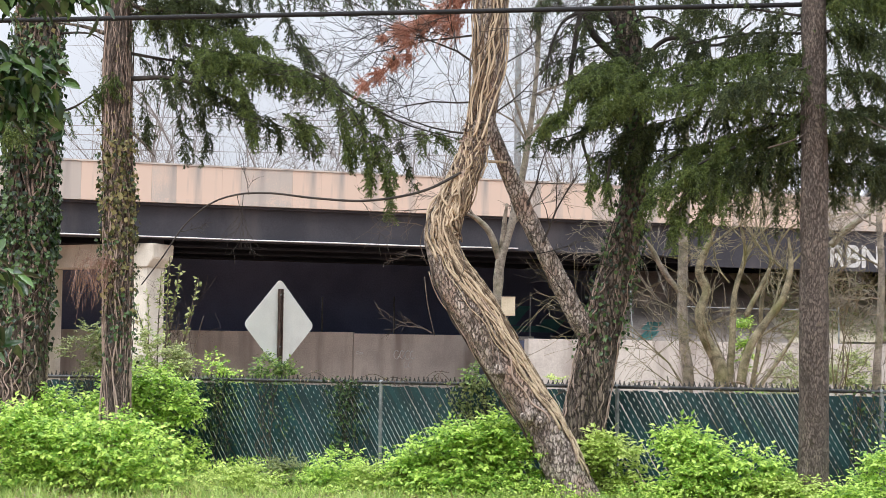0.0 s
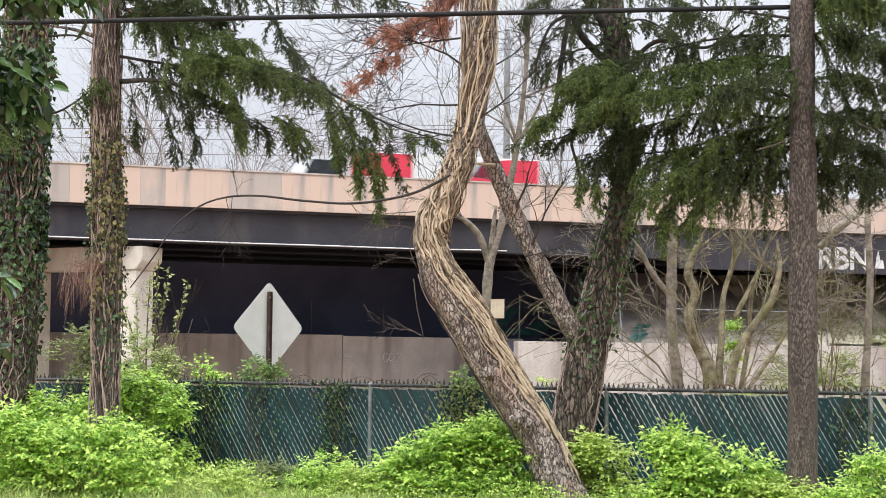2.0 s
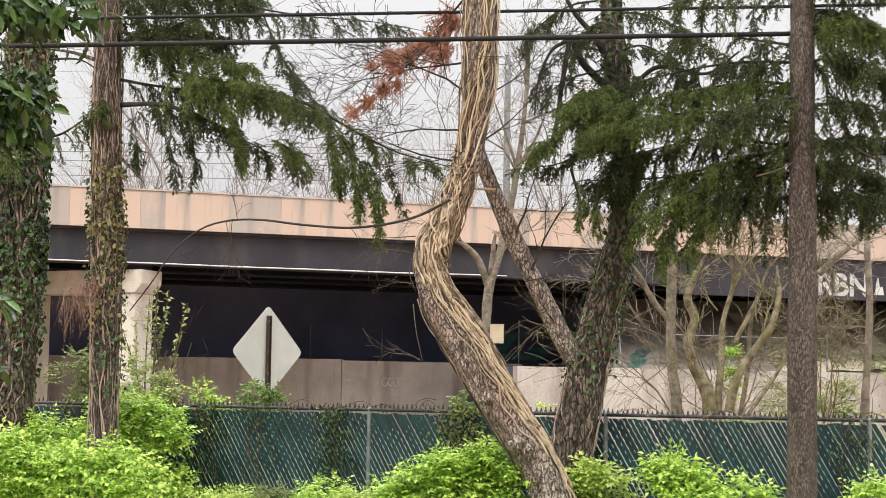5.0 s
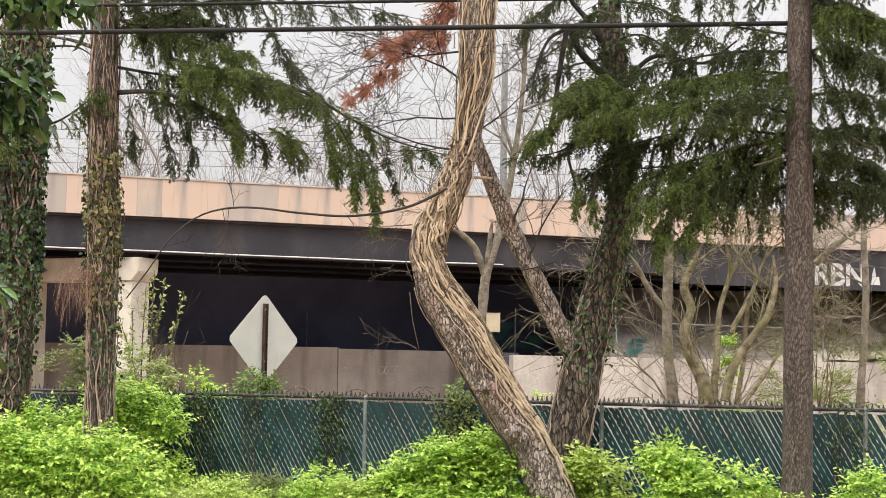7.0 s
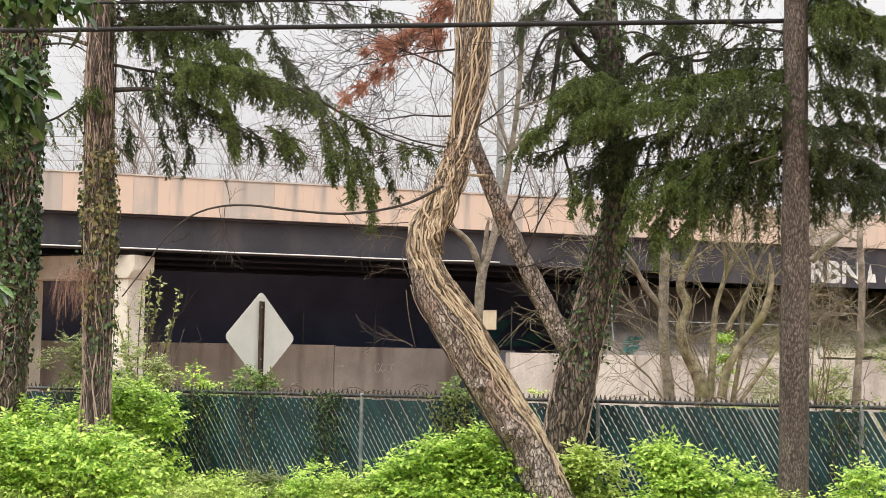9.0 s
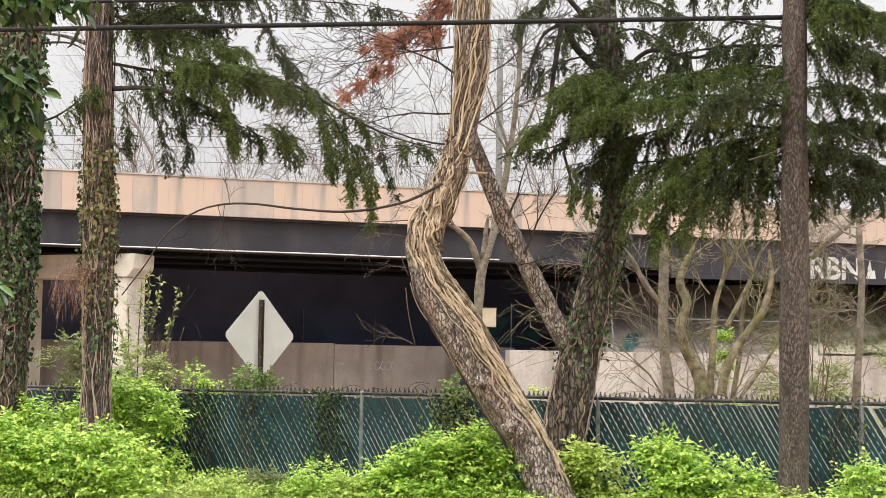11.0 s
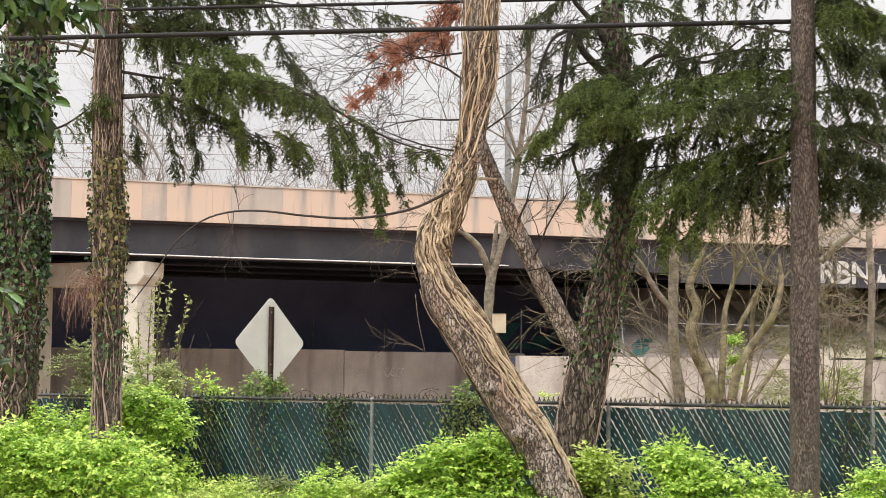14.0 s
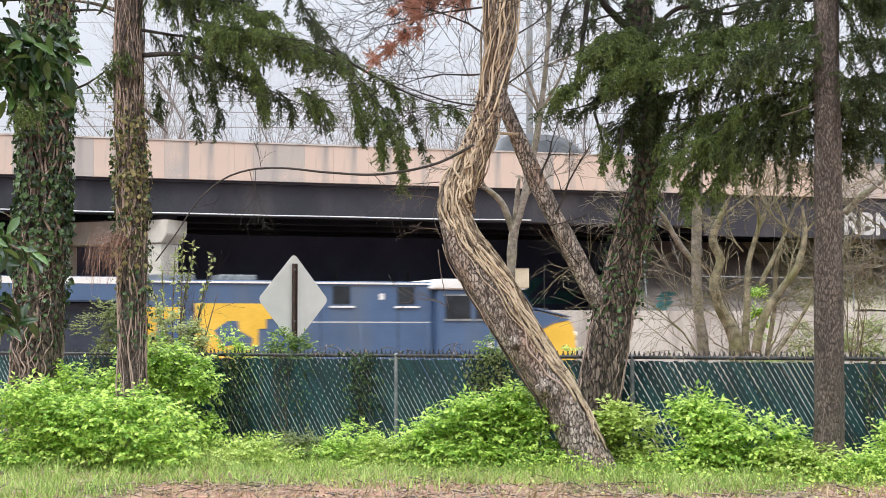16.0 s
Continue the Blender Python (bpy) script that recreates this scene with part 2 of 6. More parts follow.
M["spray_white"] = surf("white_spray_paint", (0.42, 0.42, 0.42), (0.7, 0.7, 0.68), 0.7, 3, 30, 0.0)
M["spray_teal"] = surf("teal_spray_paint", (0.06, 0.2, 0.2), (0.1, 0.28, 0.27), 0.7, 3, 30, 0.0)
M["box"] = surf("cream_box_paint", (0.5, 0.43, 0.3), (0.62, 0.54, 0.4), 0.6, 5, 40, 0.1)
M["lamp_glow"] = surf("headlight_lens", (0.7, 0.68, 0.6), (0.85, 0.82, 0.75), 0.2, 4, 30, 0.0)


# ---- building helpers ----
def part(name, data, material, parent=None, label=""):
    """Links a bmesh or mesh as one object, under a thing or a part."""
    if isinstance(data, bmesh.types.BMesh):
        me = bpy.data.meshes.new(name)
        data.to_mesh(me)
        data.free()
        data = me
    if material and not data.materials:
        data.materials.append(material)
    ob = new(name, data)
    if parent:
        ob.parent = parent
    if label:
        tagged(ob, label)
    return ob


def empty(name, place=(0, 0, 0), turn=0.0):
    ob = new(name)
    ob.matrix_basis = pose(*place, 0, 0, turn)
    ob.empty_display_size = 0.1
    return ob


def mesh_np(name, verts, faces, smooth=False):
    me = bpy.data.meshes.new(name)
    me.from_pydata(np.asarray(verts, float).tolist(), [], [list(map(int, f)) for f in faces])
    if smooth:
        me.polygons.foreach_set("use_smooth", [True] * len(me.polygons))
    me.update()
    return me


def box(bm, lo, hi, bevel=0.0):
    x0, y0, z0 = lo
    x1, y1, z1 = hi
    v = [bm.verts.new(c) for c in ((x0, y0, z0), (x1, y0, z0), (x1, y1, z0), (x0, y1, z0), (x0, y0, z1), (x1, y0, z1), (x1, y1, z1), (x0, y1, z1))]
    fs = [bm.faces.new([v[i] for i in q]) for q in ((3, 2, 1, 0), (4, 5, 6, 7), (0, 1, 5, 4), (1, 2, 6, 5), (2, 3, 7, 6), (3, 0, 4, 7))]
    if bevel:
        es = list({e for f in fs for e in f.edges})
        bmesh.ops.bevel(bm, geom=es, offset=bevel, segments=2, affect="EDGES", profile=0.7)
    return bm


def boxes(*spans, bevel=0.0):
    bm = bmesh.new()
    for lo, hi in spans:
        box(bm, lo, hi, bevel)
    return bm


def prism(outline, y0, y1, bevel=0.0):
    """A plate with an outline in x and z, between y0 and y1."""
    bm = bmesh.new()
    a = [bm.verts.new((x, y0, z)) for x, z in outline]
    b = [bm.verts.new((x, y1, z)) for x, z in outline]
    n = len(a)
    fs = [bm.faces.new(a), bm.faces.new(b[::-1])]
    for i in range(n):
        fs.append(bm.faces.new((a[i], b[i], b[(i + 1) % n], a[(i + 1) % n])))
    bmesh.ops.recalc_face_normals(bm, faces=bm.faces)
    if bevel:
        bmesh.ops.bevel(bm, geom=list(bm.edges), offset=bevel, segments=2, affect="EDGES")
    return bm


def spline(points, step):
    """Catmull-Rom through the points (rows of any width), about step metres between samples."""
    p = np.array(points, float)
    if len(p) == 2:
        n = max(2, int(np.linalg.norm(p[1, :3] - p[0, :3]) / step) + 1)
        return p[0] + (p[1] - p[0]) * np.linspace(0, 1, n)[:, None]
    q = np.vstack([2 * p[0] - p[1], p, 2 * p[-1] - p[-2]])
    out = []
    for i in range(1, len(q) - 2):
        n = max(1, int(np.linalg.norm(q[i + 1, :3] - q[i, :3]) / step))
        t = (np.arange(n) / n)[:, None]
        a, b, c, d = q[i - 1], q[i], q[i + 1], q[i + 2]
        out.append(0.5 * (2 * b + (c - a) * t + (2 * a - 5 * b + 4 * c - d) * t ** 2 + (3 * b - a - 3 * c + d) * t ** 3))
    out.append(p[-1:])
    return np.vstack(out)


def frames_along(p):
    t = np.gradient(p, axis=0)
    t /= np.linalg.norm(t, axis=1)[:, None] + 1e-9
    ref = np.where(np.abs(t[:, 2:3]) > 0.9, np.array([[1.0, 0, 0]]), np.array([[0, 0, 1.0]]))
    if abs(t[:, 2]).mean() > 0.6:
        ref = np.tile([[1.0, 0, 0]], (len(p), 1))
    elif abs(t[:, 2]).max() < 0.97:
        ref = np.tile([[0, 0, 1.0]], (len(p), 1))
    u = np.cross(t, ref)
    u /= np.linalg.norm(u, axis=1)[:, None] + 1e-9
    return t, u, np.cross(t, u)


def tube_arrays(path, seg=6, rough=0.0, ridges=0):
    """Vertices and faces of a closed tapering tube; path rows are x, y, z, radius."""
    c, r = path[:, :3], path[:, 3]
    t, u, v = frames_along(c)
    ang = np.arange(seg) / seg * 2 * math.pi
    rad = np.tile(r[:, None], (1, seg))
    if rough:
        for i in range(len(c)):
            for j in range(seg):
                d = Vector((math.cos(ang[j]) * 1.3, math.sin(ang[j]) * 1.3, 0)) + Vector((c[i][0], c[i][1], c[i][2] * 1.0))
                k = noise.fractal(d * 2.2, 1.0, 2.0, 3) * 0.5
                if ridges:
                    k += 0.45 * (abs(noise.noise(Vector((math.cos(ang[j]) * ridges, math.sin(ang[j]) * ridges, c[i][2] * 3.0 + c[i][0])))) - 0.25)
                rad[i, j] *= 1 + rough * k
    pts = c[:, None, :] + rad[:, :, None] * (np.cos(ang)[None, :, None] * u[:, None, :] + np.sin(ang)[None, :, None] * v[:, None, :])
    n = len(c)
    verts = np.vstack([pts.reshape(-1, 3), c[:1], c[-1:]])
    i, j = np.meshgrid(np.arange(n - 1), np.arange(seg), indexing="ij")
    a, b = i * seg + j, i * seg + (j + 1) % seg
    quads = np.stack([a, b, b + seg, a + seg], -1).reshape(-1, 4).tolist()
    caps = [[(k + 1) % seg, k, n * seg] for k in range(seg)] + [[(n - 1) * seg + k, (n - 1) * seg + (k + 1) % seg, n * seg + 1] for k in range(seg)]
    return verts, quads + caps


def merge(pieces):
    vs, fs, o = [], [], 0
    for v, f in pieces:
        vs.append(v)
        fs += [[k + o for k in q] for q in f]
        o += len(v)
    return (np.vstack(vs), fs) if vs else (np.zeros((0, 3)), [])


def tube(name, points, material, parent, seg=6, step=0.08, rough=0.0, ridges=0, label=""):
    v, f = tube_arrays(spline(points, step), seg, rough, ridges)
    return part(name, mesh_np(name, v, f, True), material, parent, label)


rng = np.random.default_rng(7)


def unit(v):
    return v / (np.linalg.norm(v, axis=-1, keepdims=True) + 1e-9)


def leaves(place, along, normal, length, width, fold=0.25):
    """Six-cornered folded leaves: arrays of base place, direction, normal, length and width."""
    n = len(place)
    along = unit(along)
    side = unit(np.cross(along, normal))
    up = np.cross(side, along)
    L, W = np.asarray(length).reshape(-1, 1), np.asarray(width).reshape(-1, 1)
    tip = place + along * L - up * L * 0.12
    mid = place + along * L * 0.5
    l1 = place + along * L * 0.42 + side * W / 2 + up * W * fold
    r1 = place + along * L * 0.42 - side * W / 2 + up * W * fold
    v = np.stack([place, l1, tip, r1, mid], 1).reshape(-1, 3)
    k = np.arange(n)[:, None] * 5
    f = np.concatenate([k + np.array([[0, 4, 1]]), k + np.array([[4, 2, 1]]), k + np.array([[0, 3, 4]]), k + np.array([[4, 3, 2]])])
    return v, f.tolist()


def needles(base, tip, per_m=420, length=0.026, width=0.0045, spread=1.0):
    """Thin needles set round straight twigs from base to tip."""
    base, tip = np.asarray(base), np.asarray(tip)
    L = np.linalg.norm(tip - base, axis=1)
    count = np.maximum(4, (L * per_m).astype(int))
    idx = np.repeat(np.arange(len(base)), count)
    s = rng.random(len(idx))[:, None]
    ax = unit(tip - base)[idx]
    o = base[idx] + (tip - base)[idx] * s
    out = unit(np.cross(ax, rng.normal(size=ax.shape)))
    d = unit(ax + out * spread)
    ln = length * (0.7 + 0.5 * rng.random((len(idx), 1)))
    w = unit(np.cross(d, rng.normal(size=d.shape))) * width / 2
    v = np.stack([o - w, o + w, o + d * ln], 1).reshape(-1, 3)
    return v, (np.arange(len(idx))[:, None] * 3 + np.array([[0, 1, 2]])).tolist()


def boughs(pts, density, hang, sway=0.25):
    """Drooping fronds along a bough: the base and tip arrays of their little shoots."""
    p = spline(pts, 0.02)[:, :3]
    tan = unit(np.gradient(p, axis=0))
    n = int(len(p) * 0.02 * density * 0.62)
    b, t = [], []
    for _ in range(n):
        s = rng.random() ** 0.8
        k = min(int(s * (len(p) - 1)), len(p) - 1)
        turn = radians(rng.choice((-1, 1)) * rng.uniform(25, 85))
        e = tan[k]
        d = np.array([e[0] * math.cos(turn) - e[1] * math.sin(turn), e[0] * math.sin(turn) + e[1] * math.cos(turn), rng.normal() * 0.15])
        L = hang * (0.4 + 0.95 * rng.random()) * (1.15 - 0.45 * s)
        m = max(3, int(L / 0.05))
        q = p[k] + np.array([rng.normal() * 0.03, rng.normal() * 0.1, rng.normal() * 0.03])
        for i in range(m):
            f = (i + 1) / m
            d = unit(d * (1 - 0.25 * f) + np.array([rng.normal() * sway * 0.25, rng.normal() * sway * 0.25, -1.2 / m - 0.15]))
            nxt = q + d * L / m
            b.append(q); t.append(nxt)
            side = unit(np.cross(d, np.array([0.25 * rng.normal(), 0.25 * rng.normal(), 1.0])))
            for sg in (-1, 1):
                if rng.random() < 0.8:
                    b.append(q)
                    t.append(q + unit(d * 0.7 + side * sg * (0.6 + 0.6 * rng.random()) + np.array([0, 0, -0.5 + 0.25 * rng.normal()])) * (0.05 + 0.13 * rng.random()) * (1.15 - 0.6 * f))
            q = nxt
    return np.array(b), np.array(t)


def spruce_bough(tree, pts, density, hang, material, thick=0.03):
    """A bough with its own drooping fronds of needles, as two parts of a tree."""
    path = [(*q, 0.65 * thick * (1 - 0.8 * i / (len(pts) - 1))) for i, q in enumerate(pts)]
    limb = tube("bough", path, M["twig_dark"], tree, 7, 0.08, 0.15)
    b, t = boughs(pts, density, hang * 1.05)
    if len(b):
        v, f = needles(b, t, 250, 0.034, 0.0095)
        stems = tube_sticks(b, t, 0.002)
        v, f = merge([(v, f), stems])
        tagged(part("needles", mesh_np("needles", v, f), M[material], limb), kind="stuff")
    return limb


def tube_sticks(b, t, r):
    """Three-sided sticks between pairs of points."""
    ax = unit(t - b)
    u = unit(np.cross(ax, np.array([[0.3, 0.9, 0.2]])))
    w = np.cross(ax, u)
    ring = [u * math.cos(a) + w * math.sin(a) for a in (0, 2.094, 4.189)]
    v = np.stack([b + ring[0] * r, b + ring[1] * r, b + ring[2] * r, t + ring[0] * r * 0.6, t + ring[1] * r * 0.6, t + ring[2] * r * 0.6], 1).reshape(-1, 3)
    k = np.arange(len(b))[:, None] * 6
    f = np.concatenate([k + np.array([[0, 1, 4, 3]]), k + np.array([[1, 2, 5, 4]]), k + np.array([[2, 0, 3, 5]])])
    return v, f.tolist()


def branching(start, direction, length, radius, depth, spread=0.6, droop=0.0, kids=4, seed=0, wander=0.25, thin=0.0018):
    """Bare branches: arrays of a stem and its twigs, out of one start."""
    r = np.random.default_rng(seed)
    pieces = []

    def grow(p, d, L, rad, k):
        n = 5 if k > 0 else 3
        rows, q, e = [(*p, rad)], np.array(p, float), np.array(d, float) / np.linalg.norm(d)
        for i in range(n):
            e = e + r.normal(size=3) * wander * 0.5 + np.array([0, 0, -droop])
            e /= np.linalg.norm(e)
            q = q + e * L / n
            rows.append((*q, max(thin, rad * (1 - 0.75 * (i + 1) / n))))
            if k > 0:
                for _ in range(max(1, kids // n + (r.random() < (kids % n) / n))):
                    g = e + r.normal(size=3) * spread
                    grow(q, g, L * (0.4 + 0.3 * r.random()), max(thin, rad * 0.5 * (1 - 0.5 * i / n)), k - 1)
        pieces.append(tube_arrays(spline(rows, max(L / 8, 0.03)), 5 if rad > 0.012 else 3))

    grow(start, direction, length, radius, depth)
    return merge(pieces)


def on_trunk(path, s, ang, out=0.0):
    """Places and outward normals on a trunk's skin; path rows x, y, z, radius; s from 0 to 1 along it."""
    t, u, v = frames_along(path[:, :3])
    x = np.clip(s, 0, 1) * (len(path) - 1)
    i = np.minimum(x.astype(int), len(path) - 2)
    f = (x - i)[:, None]
    row = path[i] * (1 - f) + path[i + 1] * f
    nrm = np.cos(ang)[:, None] * u[i] + np.sin(ang)[:, None] * v[i]
    return row[:, :3] + nrm * (row[:, 3:4] + out), nrm


def ivy_on(tree, path, count, lo, hi, material, size=0.06, lift=0.05, clumps=0, name="ivy"):
    s = lo + (hi - lo) * rng.random(count)
    ang = rng.random(count) * 2 * math.pi
    if clumps:
        cs, ca = lo + (hi - lo) * rng.random(clumps), rng.random(clumps) * 2 * math.pi
        k = rng.integers(0, clumps, count)
        s, ang = cs[k] + rng.normal(size=count) * 0.03, ca[k] + rng.normal(size=count) * 0.5
    p, n = on_trunk(path, s, ang, 0.0)
    p = p + n * (lift * rng.random((count, 1)))
    down = np.array([[0, 0, -1.0]]) + rng.normal(size=(count, 3)) * 0.5 + n * 0.3
    nn = unit(n + rng.normal(size=(count, 3)) * 0.45)
    L = size * (0.6 + 0.7 * rng.random(count))
    v, f = leaves(p, down, nn, L, L * 0.95, 0.12)
    return tagged(part(name, mesh_np(name, v, f), M[material], tree), kind="stuff")


def creepers_on(tree, path, count, lo, hi, material, r0=0.008, turns=0.6, seg=5, name="creeper"):
    pieces = []
    for k in range(count):
        a, b = lo + (hi - lo) * 0.5 * rng.random(), hi - (hi - lo) * 0.4 * rng.random()
        n = 40
        s = np.linspace(a, b, n)
        q = np.linspace(0, 6.28, n)
        ang = rng.random() * 6.28 + turns * rng.normal() * q + 0.35 * rng.random() * np.sin(q * (1 + 2 * rng.random()) + 6 * rng.random()) + 0.12 * np.sin(q * (4 + 3 * rng.random()))
        r = r0 * (0.4 + 1.2 * rng.random())
        p, nr = on_trunk(path, s, ang, r * 0.8)
        p = p + nr * (0.03 * np.abs(np.sin(q * (1 + 3 * rng.random()) + 6 * rng.random()))[:, None] * rng.random() ** 2)
        pieces.append(tube_arrays(spline(np.hstack([p, np.linspace(r, r * 0.5, n)[:, None]]), 0.05), seg))
    v, f = merge(pieces)
    return tagged(part(name, mesh_np(name, v, f, True), M[material], tree), kind="stuff")


# ---- ground ----
def ground_height(x, y):
    z = 0.02 * noise.noise(Vector((x * 0.6, y * 0.6, 0))) + 0.05 * noise.noise(Vector((x * 0.17, y * 0.17, 3)))
    z += 0.015 * noise.noise(Vector((x * 3, y * 3, 7))) if 10 < y < 26 else 0
    fence_y = 20.6 - 0.385 * x
    d = y - fence_y
    if d > 9:
        z -= min(2.25, (d - 9) * 0.4)
    return z


def build_ground():
    xs = np.unique(np.concatenate([np.linspace(-1500, -40, 14), np.linspace(-40, -9, 16), np.linspace(-9, 9, 91), np.linspace(9, 40, 16), np.linspace(40, 1500, 14)]))
    ys = np.unique(np.concatenate([np.linspace(-600, -10, 8), np.linspace(-10, 13, 12), np.linspace(13, 24, 66), np.linspace(24, 60, 37), np.linspace(60, 300, 10), np.linspace(300, 2500, 8)]))
    v = [(x, y, ground_height(x, y)) for y in ys for x in xs]
    nx = len(xs)
    f = [(j * nx + i, j * nx + i + 1, (j + 1) * nx + i + 1, (j + 1) * nx + i) for j in range(len(ys) - 1) for i in range(nx - 1)]
    ob = part("ground", mesh_np("ground", v, f, True), M["ground"])
    return tagged(ob, "grassy ground with bare reddish soil patches", "ground", kind="structure")


build_ground()

# ---- the overpass, in a frame of its own: x along it, y across it, z up ----
TURN = 18.16
bridge = tagged(empty("overpass", (0, 49, 0), TURN), "long concrete road overpass with tan parapet and dark girder", "bridge", kind="structure")
DECK = 6.02


def build_overpass():
    edges = [-22.0, -20.4, -18.7, -17.3, -15.9, -14.1, -12.8, -11.6, -10.6, -8.65, -7.95, -6.65, -6.1, -4.6, -3.75, -2.7, -1.6, -0.1, 0.7, 2.4, 3.1, 4.8, 6.2, 7.0, 9.1, 10.4, 12.6, 13.5, 15.6, 17.4, 18.1, 20.2, 23.0]
    for a, b in zip(edges, edges[1:]):
        bm = prism([(0, 0), (b - a - 0.004, 0), (b - a - 0.004, 1.07), (0, 1.07)], 0, 0.3)
        box(bm, (0, -0.02, 0.0), (b - a - 0.004, -0.001, 0.13))
        ob = part("panel", bm, M["parapet"], bridge)
        ob.location = (a + 0.002, 0, 5.81)
    part("parapet_run", boxes(((-260, 0.005, 5.81), (-22, 0.3, 6.88))), M["parapet"], bridge)
    part("parapet_run", boxes(((23, 0.005, 5.81), (260, 0.3, 6.88))), M["parapet"], bridge)
    part("far_parapet", boxes(((-260, 15.7, 5.81), (260, 16, 6.75))), M["parapet"], bridge)
    part("coping", boxes(((-260, -0.03, 6.885), (260, 0.33, 6.93))), M["wall"], bridge, "thin pale coping strip on the parapet")
    # thin dark sheet that paints the shade on the deck's underside
    part("soffit", boxes(((-260, 0.66, 5.742), (260, 15.69, 5.748))), M["deck_shade"], bridge, "dark underside of the deck, shade put into its colour")
    part("deck", boxes(((-260, 0.31, 5.75), (260, 15.69, DECK))), M["asphalt"], bridge)
    web = part("girder", boxes(((-260, 0.25, 4.86), (260, 0.5, 5.735))), M["girder"], bridge, "dark painted steel edge girder")
    part("bottom_flange", boxes(((-260, 0.1, 4.8), (260, 0.65, 4.858))), M["girder"], web)
    part("top_flange", boxes(((-260, 0.1, 5.737), (260, 0.3, 5.8))), M["girder"], web)
    part("end_plate", boxes(((8.2, 0.095, 4.5), (60, 0.249, 5.734))), M["girder"], bridge, "deeper dark girder plate near the abutment")
    # inner girders carry the under-deck shade in their colour
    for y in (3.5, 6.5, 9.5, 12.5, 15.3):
        web = part("girder", boxes(((-260, y - 0.12, 4.86), (260, y + 0.12, 5.74))), M["deck_shade"], bridge)
        part("bottom_flange", boxes(((-260, y - 0.28, 4.8), (260, y + 0.28, 4.858))), M["deck_shade"], web)
    pts = [(x, 0.06, 4.84 + 0.035 * math.sin(x * 0.9) * (0.4 + 0.6 * math.sin(x * 0.23)), 0.021) for x in np.linspace(-24, 2.4, 34)]
    tube("conduit", pts, M["white"], bridge, 6, 0.4, label="sagging pale conduit along the girder")


build_overpass()


def build_pier():
    """A skewed portal pier: x from its far leg to its near leg."""
    pier = tagged(empty("portal_pier", (-8.38, 47.0, -2.2), -25), "pale stained concrete portal pier under the overpass", "pier", kind="structure")
    part("cap", prism([(-5.2, 6.2), (0.3, 6.2), (0.5, 6.45), (0.52, 6.86), (-5.2, 6.86)], -0.5, 0.5, 0.02), M["pier"], pier)
    for x, w in ((-0.12, 0.38), (-3.68, 0.34)):
        part("column", boxes(((x - w, -0.44, -0.1), (x + w, 0.44, 6.195)), bevel=0.03), M["pier"], pier)
    part("bearing", boxes(((-0.3, -0.3, 6.865), (0.3, 0.3, 7.0))), M["girder"], pier)
    return pier


pier = build_pier()

# ---- the wall under the overpass ----
wall = tagged(empty("wall_under_bridge", (0, 54, 0), TURN), "pale concrete retaining wall panels under the overpass", "wall", kind="structure")


POST = (4.87, 6.63, 12.14)


